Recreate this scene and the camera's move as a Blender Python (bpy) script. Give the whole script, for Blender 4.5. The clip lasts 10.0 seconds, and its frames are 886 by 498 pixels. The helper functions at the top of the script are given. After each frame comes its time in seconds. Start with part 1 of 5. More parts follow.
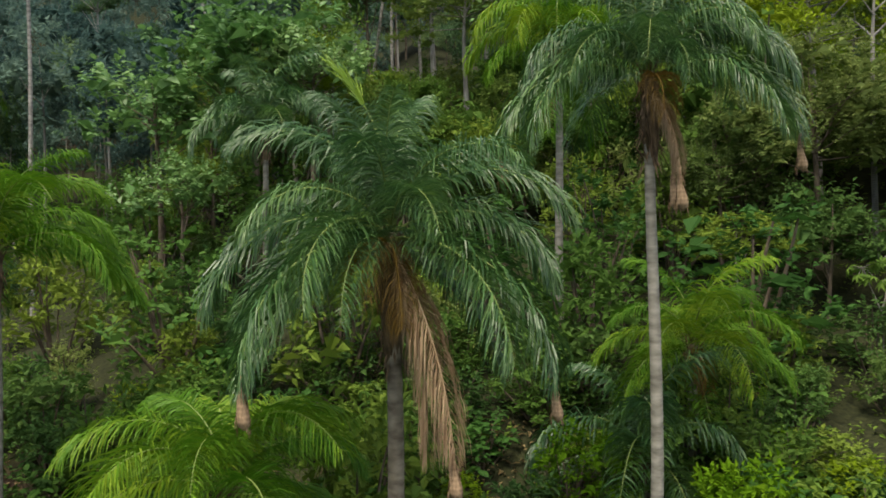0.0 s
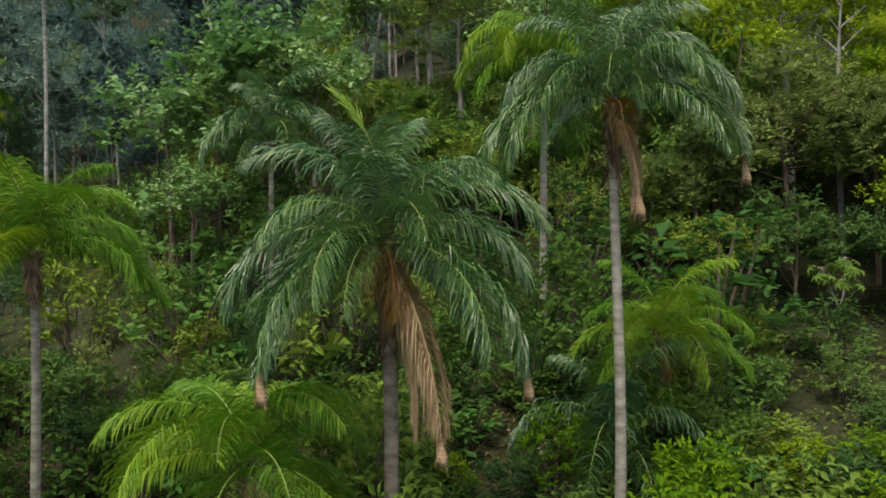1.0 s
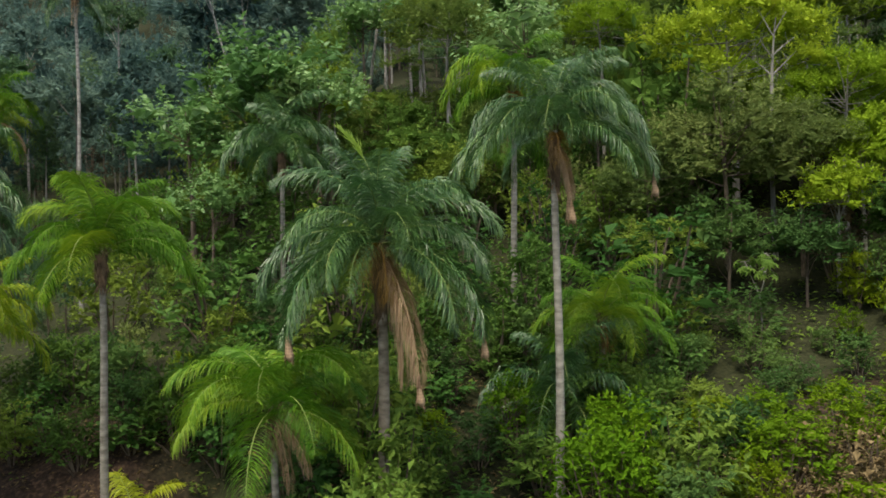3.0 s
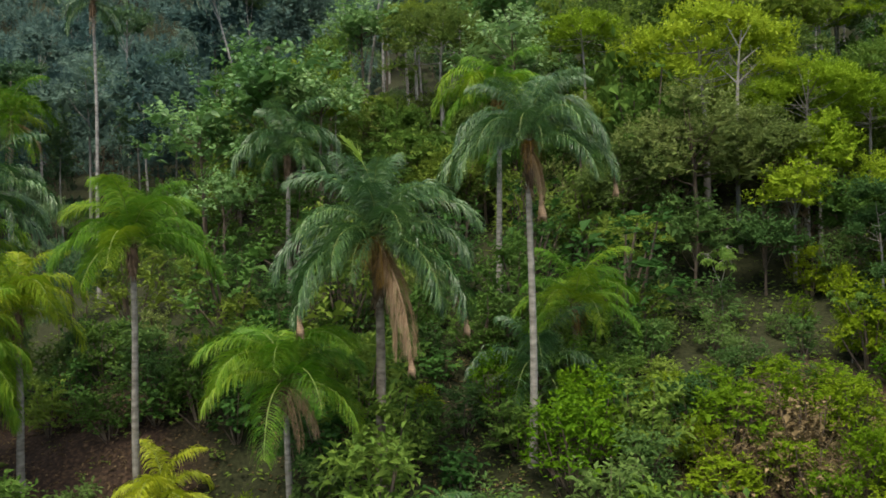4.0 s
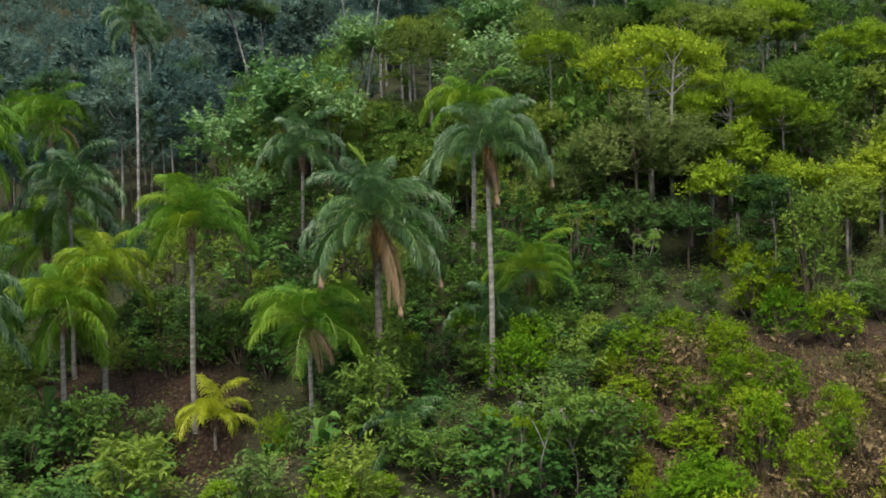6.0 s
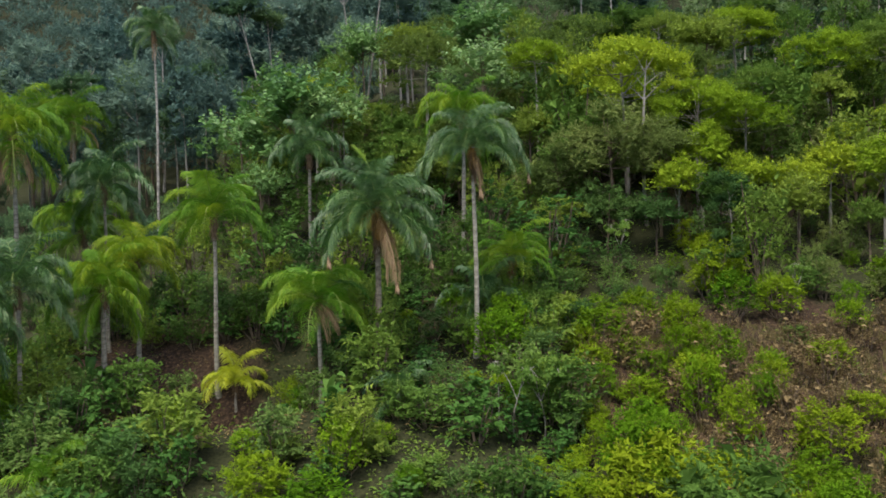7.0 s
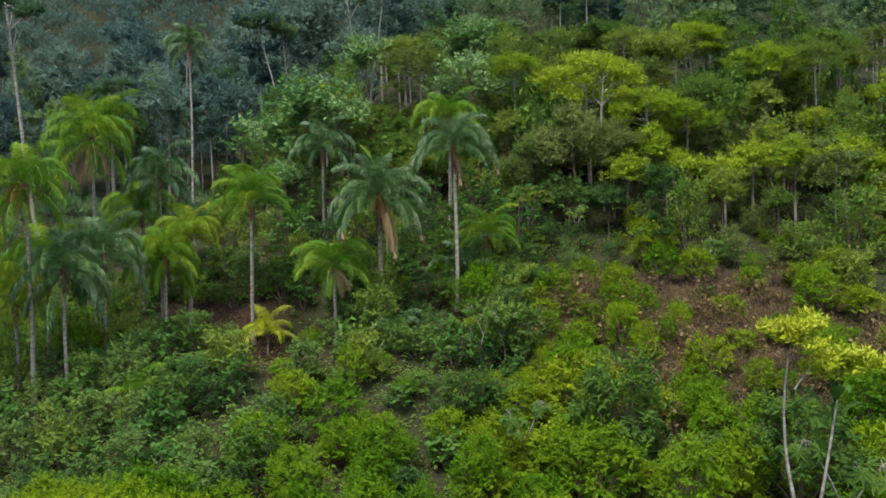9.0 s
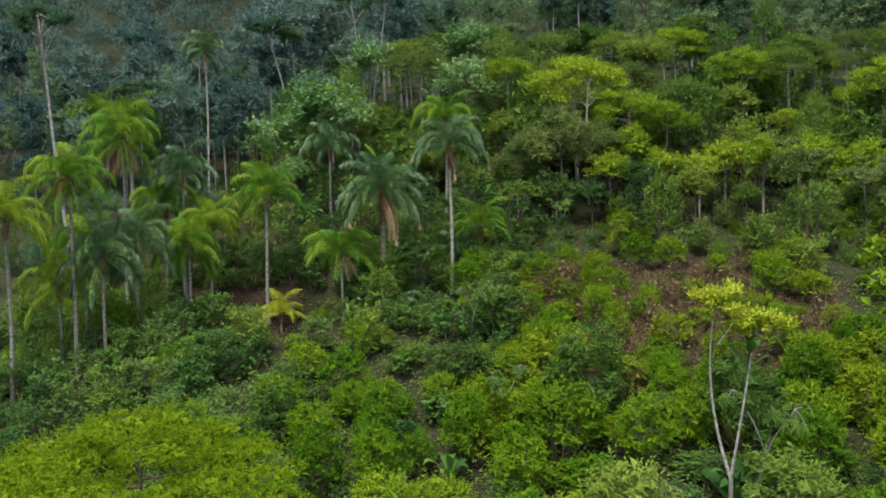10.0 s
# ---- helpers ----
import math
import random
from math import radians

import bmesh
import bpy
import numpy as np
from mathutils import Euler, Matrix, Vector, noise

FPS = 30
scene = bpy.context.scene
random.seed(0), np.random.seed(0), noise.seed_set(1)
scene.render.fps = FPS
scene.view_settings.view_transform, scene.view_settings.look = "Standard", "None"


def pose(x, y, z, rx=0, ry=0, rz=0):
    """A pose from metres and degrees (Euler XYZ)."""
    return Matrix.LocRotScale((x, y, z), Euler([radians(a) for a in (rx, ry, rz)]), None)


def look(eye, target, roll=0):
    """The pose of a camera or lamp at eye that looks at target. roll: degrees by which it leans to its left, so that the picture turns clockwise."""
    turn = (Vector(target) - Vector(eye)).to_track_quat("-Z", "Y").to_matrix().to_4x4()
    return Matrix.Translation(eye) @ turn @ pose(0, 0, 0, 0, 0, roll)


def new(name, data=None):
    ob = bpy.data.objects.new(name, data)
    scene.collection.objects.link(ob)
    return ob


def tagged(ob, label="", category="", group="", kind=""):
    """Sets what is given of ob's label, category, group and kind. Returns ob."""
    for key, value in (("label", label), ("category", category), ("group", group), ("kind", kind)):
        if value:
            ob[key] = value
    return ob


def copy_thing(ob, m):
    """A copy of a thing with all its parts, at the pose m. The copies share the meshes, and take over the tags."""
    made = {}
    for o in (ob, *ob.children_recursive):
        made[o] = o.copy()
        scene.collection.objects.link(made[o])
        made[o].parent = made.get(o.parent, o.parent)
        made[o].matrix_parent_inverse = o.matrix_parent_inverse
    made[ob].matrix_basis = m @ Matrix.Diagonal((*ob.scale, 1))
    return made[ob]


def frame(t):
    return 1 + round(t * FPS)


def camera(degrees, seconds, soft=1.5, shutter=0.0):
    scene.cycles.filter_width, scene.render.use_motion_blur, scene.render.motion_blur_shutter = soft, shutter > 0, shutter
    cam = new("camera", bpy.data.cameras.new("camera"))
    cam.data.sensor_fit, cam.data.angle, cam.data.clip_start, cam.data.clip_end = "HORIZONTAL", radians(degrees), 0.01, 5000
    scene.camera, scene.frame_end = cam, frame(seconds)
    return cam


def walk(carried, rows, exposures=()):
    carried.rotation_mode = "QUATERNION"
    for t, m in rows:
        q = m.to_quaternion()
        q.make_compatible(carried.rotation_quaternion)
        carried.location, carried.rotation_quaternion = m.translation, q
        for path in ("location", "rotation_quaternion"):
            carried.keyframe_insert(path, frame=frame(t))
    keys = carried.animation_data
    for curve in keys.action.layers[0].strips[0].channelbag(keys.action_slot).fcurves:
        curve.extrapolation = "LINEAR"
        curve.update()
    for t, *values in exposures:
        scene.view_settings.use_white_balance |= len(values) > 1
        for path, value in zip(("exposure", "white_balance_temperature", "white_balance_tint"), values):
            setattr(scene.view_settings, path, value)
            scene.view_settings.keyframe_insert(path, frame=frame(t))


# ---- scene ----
cam = camera(58.4, 10.0, 1.75)
METRES, EYE, TILT, LEAN, TURN = 47.0, 10.0, 0.0, 0.0, 4.1
ROWS = [
    (0.0, 0.0, 0.0, 0.0, -0.02, -0.68, 1.74),
    (0.5, 0.0022, -0.0242, 0.0014, -0.07, -0.69, 1.77),
    (1.0, 0.0047, -0.05, 0.0024, -0.11, -0.69, 1.8),
    (1.5, 0.0073, -0.0772, 0.0035, -0.16, -0.7, 1.82),
    (2.0, 0.01, -0.1065, 0.0046, -0.2, -0.71, 1.84),
    (3.5, 0.0189, -0.2112, 0.0043, -0.35, -1.13, 1.88),
    (4.0, 0.0225, -0.2534, 0.0034, -0.4, -1.27, 1.9),
    (4.5, 0.0261, -0.3007, 0.0019, -0.43, -1.4, 1.93),
    (5.0, 0.0296, -0.3528, -0.0008, -0.47, -1.52, 1.94),
    (5.5, 0.0335, -0.4083, -0.0034, -0.52, -1.67, 1.95),
    (7.0, 0.0473, -0.593, -0.0144, -0.51, -2.06, 1.98),
    (7.5, 0.0513, -0.658, -0.0181, -0.53, -2.21, 1.97),
    (8.0, 0.0553, -0.7245, -0.0218, -0.54, -2.35, 1.97),
    (8.5, 0.0595, -0.7916, -0.0251, -0.54, -2.51, 1.94),
    (9.0, 0.064, -0.86, -0.0288, -0.46, -2.61, 1.93),
    (9.5, 0.0686, -0.9293, -0.0318, -0.36, -2.7, 1.92),
    (10.0, 0.073, -0.9961, -0.0357, -0.28, -2.87, 1.88),
]
walk(cam, [(t, pose(0, 0, EYE, TILT, LEAN, TURN) @ pose(METRES * x, METRES * y, METRES * z, 90 + pitch, roll, yaw)) for t, x, y, z, yaw, pitch, roll in ROWS],
     [(0.0, 0.82, 7100, 10), (10.0, 1.06, 6550, 13)])
# ---------------------------------------------------------------- light
world = bpy.data.worlds.new("overcast_sky")
scene.world = world
world.use_nodes = True
wt = world.node_tree
sky = wt.nodes.new("ShaderNodeTexSky")
sky.sky_type, sky.sun_disc = "NISHITA", False
sky.sun_elevation, sky.sun_rotation = radians(68), radians(150)
sky.air_density, sky.dust_density = 1.0, 3.0
bg = wt.nodes["Background"]
bg.inputs["Strength"].default_value = 0.15
wt.links.new(sky.outputs[0], bg.inputs["Color"])
sun_data = bpy.data.lights.new("sun", "SUN")
sun_data.energy, sun_data.angle, sun_data.color = 3.2, radians(26), (1.0, 0.95, 0.84)
sun = new("sun", sun_data)
sun.matrix_world = look((-24, -34, 110), (0, 10, 0))


# ---------------------------------------------------------------- materials
def mat_base(name):
    m = bpy.data.materials.new(name)
    m.use_nodes = True
    nt = m.node_tree
    return m, nt, nt.nodes["Principled BSDF"], nt.nodes["Material Output"]


def ramp(nt, fac, stops):
    r = nt.nodes.new("ShaderNodeValToRGB")
    els = r.color_ramp.elements
    while len(els) < len(stops):
        els.new(0.5)
    for e, (p, c) in zip(els, stops):
        e.position, e.color = p, (*c, 1)
    nt.links.new(fac, r.inputs["Fac"])
    return r.outputs["Color"]


def math_node(nt, op, a, b):
    n = nt.nodes.new("ShaderNodeMath")
    n.operation = op
    for i, v in enumerate((a, b)):
        if isinstance(v, (int, float)):
            n.inputs[i].default_value = v
        else:
            nt.links.new(v, n.inputs[i])
    return n.outputs[0]


def leaf_mat(name, stops, rough=0.5, glow=0.3, spec=0.4, spread=(0.5, 0.35, 0.25)):
    """Leaf blades: the tint varies from plant to plant, leaf to leaf and in broad patches; some light passes through."""
    m, nt, bsdf, out = mat_base(name)
    info = nt.nodes.new("ShaderNodeObjectInfo")
    geo = nt.nodes.new("ShaderNodeNewGeometry")
    coord = nt.nodes.new("ShaderNodeTexCoord")
    nz = nt.nodes.new("ShaderNodeTexNoise")
    nz.inputs["Scale"].default_value, nz.inputs["Detail"].default_value = 0.9, 2
    nt.links.new(coord.outputs["Object"], nz.inputs["Vector"])
    a = math_node(nt, "MULTIPLY", info.outputs["Random"], spread[0])
    b = math_node(nt, "MULTIPLY", geo.outputs["Random Per Island"], spread[1])
    c = math_node(nt, "MULTIPLY", nz.outputs["Fac"], spread[2])
    fac = math_node(nt, "ADD", math_node(nt, "ADD", a, b), c)
    col = ramp(nt, fac, stops)
    nt.links.new(col, bsdf.inputs["Base Color"])
    bsdf.inputs["Roughness"].default_value = rough
    bsdf.inputs["Specular IOR Level"].default_value = spec
    tr = nt.nodes.new("ShaderNodeBsdfTranslucent")
    nt.links.new(col, tr.inputs["Color"])
    mix = nt.nodes.new("ShaderNodeMixShader")
    mix.inputs[0].default_value = glow
    nt.links.new(bsdf.outputs[0], mix.inputs[1])
    nt.links.new(tr.outputs[0], mix.inputs[2])
    nt.links.new(mix.outputs[0], out.inputs["Surface"])
    return m


def bark_mat(name, dark, pale, rings=0.0, scale=5.0, stretch=0.35):
    """Bark with stains at two scales; rings: leaf scars round a palm's stem."""
    m, nt, bsdf, out = mat_base(name)
    coord = nt.nodes.new("ShaderNodeTexCoord")
    n1 = nt.nodes.new("ShaderNodeTexNoise")
    n1.inputs["Scale"].default_value, n1.inputs["Detail"].default_value = scale, 6
    mp = nt.nodes.new("ShaderNodeMapping")
    mp.inputs["Scale"].default_value = (1, 1, stretch)
    nt.links.new(coord.outputs["Object"], mp.inputs["Vector"])
    nt.links.new(mp.outputs[0], n1.inputs["Vector"])
    fac = n1.outputs["Fac"]
    if rings:
        w = nt.nodes.new("ShaderNodeTexWave")
        w.bands_direction = "Z"
        w.inputs["Scale"].default_value, w.inputs["Distortion"].default_value, w.inputs["Detail"].default_value = 3.2, 4, 3
        nt.links.new(coord.outputs["Object"], w.inputs["Vector"])
        fac = math_node(nt, "ADD", math_node(nt, "MULTIPLY", fac, 1 - rings), math_node(nt, "MULTIPLY", w.outputs["Fac"], rings))
    col = ramp(nt, fac, [(0.3, dark), (0.68, pale)])
    nt.links.new(col, bsdf.inputs["Base Color"])
    bsdf.inputs["Roughness"].default_value = 0.85
    bsdf.inputs["Specular IOR Level"].default_value = 0.2
    bp = nt.nodes.new("ShaderNodeBump")
    bp.inputs["Strength"].default_value, bp.inputs["Distance"].default_value = 0.5, 0.03
    nt.links.new(fac, bp.inputs["Height"])
    nt.links.new(bp.outputs[0], bsdf.inputs["Normal"])
    return m


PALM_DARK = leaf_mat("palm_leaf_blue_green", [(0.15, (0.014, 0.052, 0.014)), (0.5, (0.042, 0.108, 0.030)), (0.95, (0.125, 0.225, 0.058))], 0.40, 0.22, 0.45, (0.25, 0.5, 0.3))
PALM_GREEN = leaf_mat("palm_leaf_green", [(0.15, (0.036, 0.118, 0.008)), (0.55, (0.088, 0.192, 0.012)), (0.95, (0.20, 0.275, 0.018))], 0.55, 0.3, 0.12, (0.45, 0.4, 0.3))
PALM_FRESH = leaf_mat("palm_leaf_fresh_green", [(0.15, (0.032, 0.115, 0.008)), (0.55, (0.080, 0.190, 0.012)), (0.95, (0.185, 0.27, 0.02))], 0.5, 0.3, 0.2, (0.45, 0.4, 0.3))
PALM_YELLOW = leaf_mat("palm_leaf_yellow", [(0.15, (0.075, 0.165, 0.008)), (0.55, (0.15, 0.235, 0.012)), (0.95, (0.27, 0.30, 0.02))], 0.55, 0.35, 0.14, (0.4, 0.4, 0.3))
PALM_GOLD = leaf_mat("palm_leaf_golden", [(0.15, (0.20, 0.28, 0.012)), (0.55, (0.33, 0.39, 0.02)), (0.95, (0.45, 0.46, 0.04))], 0.45, 0.35, 0.3, (0.3, 0.3, 0.4))
PALM_SPEAR = leaf_mat("palm_leaf_young", [(0.2, (0.12, 0.26, 0.02)), (0.9, (0.26, 0.38, 0.05))], 0.4, 0.35, 0.5)
PALM_RIB = leaf_mat("palm_midrib", [(0.15, (0.09, 0.15, 0.03)), (0.9, (0.20, 0.25, 0.07))], 0.5, 0.0, 0.3)
FROND_DEAD = leaf_mat("palm_leaf_dead", [(0.1, (0.12, 0.075, 0.04)), (0.5, (0.27, 0.18, 0.105)), (0.95, (0.44, 0.33, 0.21))], 0.8, 0.1, 0.2, (0.2, 0.5, 0.4))
FROND_RUST = leaf_mat("palm_leaf_rust", [(0.1, (0.07, 0.045, 0.010)), (0.5, (0.16, 0.095, 0.018)), (0.95, (0.24, 0.155, 0.04))], 0.8, 0.1, 0.2, (0.2, 0.5, 0.4))
LEAF_BRIGHT = leaf_mat("leaf_bright", [(0.15, (0.036, 0.104, 0.005)), (0.5, (0.092, 0.188, 0.008)), (0.9, (0.180, 0.255, 0.012))], 0.75, 0.35, 0.05, (0.6, 0.14, 0.34))
LEAF_LIME = leaf_mat("leaf_lime", [(0.15, (0.054, 0.122, 0.005)), (0.5, (0.104, 0.182, 0.006)), (0.9, (0.172, 0.228, 0.010))], 0.7, 0.35, 0.07, (0.55, 0.14, 0.36))
LEAF_DOME = leaf_mat("leaf_umbrella_crown", [(0.15, (0.105, 0.198, 0.012)), (0.5, (0.190, 0.290, 0.018)), (0.9, (0.310, 0.370, 0.03))], 0.7, 0.32, 0.07, (0.45, 0.1, 0.45))
LEAF_CROWN = leaf_mat("leaf_low_umbrella_crown", [(0.15, (0.058, 0.120, 0.004)), (0.5, (0.118, 0.192, 0.006)), (0.9, (0.182, 0.245, 0.01))], 0.75, 0.35, 0.05, (0.2, 0.25, 0.55))
LEAF_MID = leaf_mat("leaf_mid", [(0.15, (0.036, 0.086, 0.016)), (0.5, (0.080, 0.152, 0.026)), (0.9, (0.165, 0.230, 0.034))], 0.7, 0.35, 0.08, (0.65, 0.12, 0.33))
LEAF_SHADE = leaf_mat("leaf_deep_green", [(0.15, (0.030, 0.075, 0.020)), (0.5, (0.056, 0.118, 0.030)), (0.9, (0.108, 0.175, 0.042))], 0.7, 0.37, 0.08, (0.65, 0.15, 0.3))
LEAF_OLIVE = leaf_mat("leaf_olive", [(0.15, (0.054, 0.092, 0.024)), (0.5, (0.110, 0.160, 0.042)), (0.9, (0.20, 0.245, 0.075))], 0.7, 0.35, 0.08, (0.5, 0.3, 0.3))
LEAF_BROAD = leaf_mat("leaf_broad_grey_green", [(0.15, (0.022, 0.068, 0.014)), (0.5, (0.046, 0.118, 0.022)), (0.9, (0.096, 0.180, 0.036))], 0.55, 0.37, 0.08, (0.6, 0.2, 0.3))
LEAF_PALE = leaf_mat("leaf_broad_pale", [(0.15, (0.056, 0.142, 0.036)), (0.5, (0.108, 0.222, 0.062)), (0.9, (0.19, 0.305, 0.108))], 0.45, 0.35, 0.3, (0.5, 0.35, 0.25))
# far valley foliage: distance haze is mixed into the leaf colour as blue
LEAF_HAZE_BLUE = leaf_mat("leaf_haze_blue", [(0.15, (0.023, 0.056, 0.050)), (0.5, (0.052, 0.101, 0.088)), (0.9, (0.106, 0.170, 0.126))], 0.7, 0.39, 0.1, (0.8, 0.12, 0.35))
LEAF_MOSS = leaf_mat("leaf_moss_green", [(0.15, (0.050, 0.092, 0.020)), (0.5, (0.092, 0.145, 0.030)), (0.9, (0.165, 0.205, 0.048))], 0.7, 0.32, 0.07, (0.4, 0.2, 0.4))
# far slope foliage: green shifted towards blue-grey in place of air haze
LEAF_HAZE_GREEN = leaf_mat("leaf_haze_green", [(0.15, (0.030, 0.072, 0.034)), (0.5, (0.060, 0.122, 0.054)), (0.9, (0.120, 0.185, 0.074))], 0.7, 0.37, 0.1, (0.75, 0.12, 0.35))
LEAF_DEAD = leaf_mat("leaf_withered", [(0.15, (0.045, 0.036, 0.020)), (0.5, (0.095, 0.072, 0.040)), (0.9, (0.15, 0.125, 0.06))], 0.8, 0.15, 0.1, (0.2, 0.5, 0.4))
LEAF_DRY = leaf_mat("leaf_dry", [(0.1, (0.055, 0.036, 0.016)), (0.5, (0.110, 0.080, 0.034)), (0.95, (0.25, 0.19, 0.095))], 0.85, 0.1, 0.2, (0.1, 0.6, 0.35))
GRASS_DRY = leaf_mat("grass_withered", [(0.1, (0.05, 0.055, 0.018)), (0.5, (0.105, 0.098, 0.036)), (0.95, (0.20, 0.165, 0.085))], 0.8, 0.25, 0.1, (0.1, 0.6, 0.35))
BARK_PALM = bark_mat("bark_palm", (0.10, 0.092, 0.072), (0.25, 0.238, 0.20), 0.0, 2.6, 3.0)
BARK_LIGHT = bark_mat("bark_palm_light", (0.125, 0.115, 0.093), (0.295, 0.28, 0.237), 0.0, 2.6, 3.0)
BARK_STAINED = bark_mat("bark_palm_stained", (0.075, 0.060, 0.042), (0.25, 0.215, 0.165), 0.0, 2.6, 2.0)
BARK_BOOT = bark_mat("bark_palm_boots", (0.045, 0.030, 0.017), (0.16, 0.11, 0.068), 0.0, 7, 0.6)
BARK_BROWN = bark_mat("bark_brown", (0.045, 0.034, 0.024), (0.16, 0.125, 0.09))
BARK_GREY = bark_mat("bark_grey", (0.08, 0.075, 0.065), (0.26, 0.25, 0.22), 0.1, 3)
BARK_PALE = bark_mat("bark_pale", (0.10, 0.095, 0.085), (0.30, 0.29, 0.26), 0.0, 3, 2.0)
NEST = bark_mat("nest_fibre", (0.11, 0.07, 0.04), (0.33, 0.23, 0.14), 0.1, 18)


def soil_mat():
    m, nt, bsdf, out = mat_base("soil_with_litter")
    coord = nt.nodes.new("ShaderNodeTexCoord")
    outs = []
    for s, d in ((0.22, 3), (6.0, 8)):
        n = nt.nodes.new("ShaderNodeTexNoise")
        n.inputs["Scale"].default_value, n.inputs["Detail"].default_value = s, d
        nt.links.new(coord.outputs["Object"], n.inputs["Vector"])
        outs.append(n.outputs["Fac"])
    soil = ramp(nt, outs[1], [(0.3, (0.012, 0.008, 0.005)), (0.52, (0.028, 0.018, 0.012)), (0.74, (0.085, 0.056, 0.031))])
    moss = ramp(nt, outs[1], [(0.3, (0.008, 0.010, 0.004)), (0.7, (0.03, 0.034, 0.013))])
    # bare soil in the clearing and under the palms, mossy litter elsewhere
    sep = nt.nodes.new("ShaderNodeSeparateXYZ")
    nt.links.new(coord.outputs["Object"], sep.inputs[0])

    def patch(cx, cy, rx, ry):
        u = math_node(nt, "DIVIDE", math_node(nt, "SUBTRACT", sep.outputs[0], cx), rx)
        v = math_node(nt, "DIVIDE", math_node(nt, "SUBTRACT", sep.outputs[1], cy), ry)
        return math_node(nt, "ADD", math_node(nt, "MULTIPLY", u, u), math_node(nt, "MULTIPLY", v, v))

    edge = math_node(nt, "MINIMUM", patch(19, 15, 13, 9), patch(-19, 18.5, 9, 6))
    pick = ramp(nt, math_node(nt, "ADD", math_node(nt, "MULTIPLY", edge, 0.5), math_node(nt, "SUBTRACT", outs[0], 0.5)), [(0.35, (0, 0, 0)), (0.6, (1, 1, 1))])
    mx = nt.nodes.new("ShaderNodeMix")
    mx.data_type = "RGBA"
    nt.links.new(pick, mx.inputs[0])
    nt.links.new(soil, mx.inputs[6])
    nt.links.new(moss, mx.inputs[7])
    nt.links.new(mx.outputs[2], bsdf.inputs["Base Color"])
    bsdf.inputs["Roughness"].default_value = 0.95
    bsdf.inputs["Specular IOR Level"].default_value = 0.15
    bp = nt.nodes.new("ShaderNodeBump")
    bp.inputs["Strength"].default_value, bp.inputs["Distance"].default_value = 0.8, 0.08
    nt.links.new(outs[1], bp.inputs["Height"])
    nt.links.new(bp.outputs[0], bsdf.inputs["Normal"])
    return m


SOIL = soil_mat()


# ---------------------------------------------------------------- mesh tools
def unit(v):
    return v / np.maximum(np.linalg.norm(v, axis=-1, keepdims=True), 1e-9)


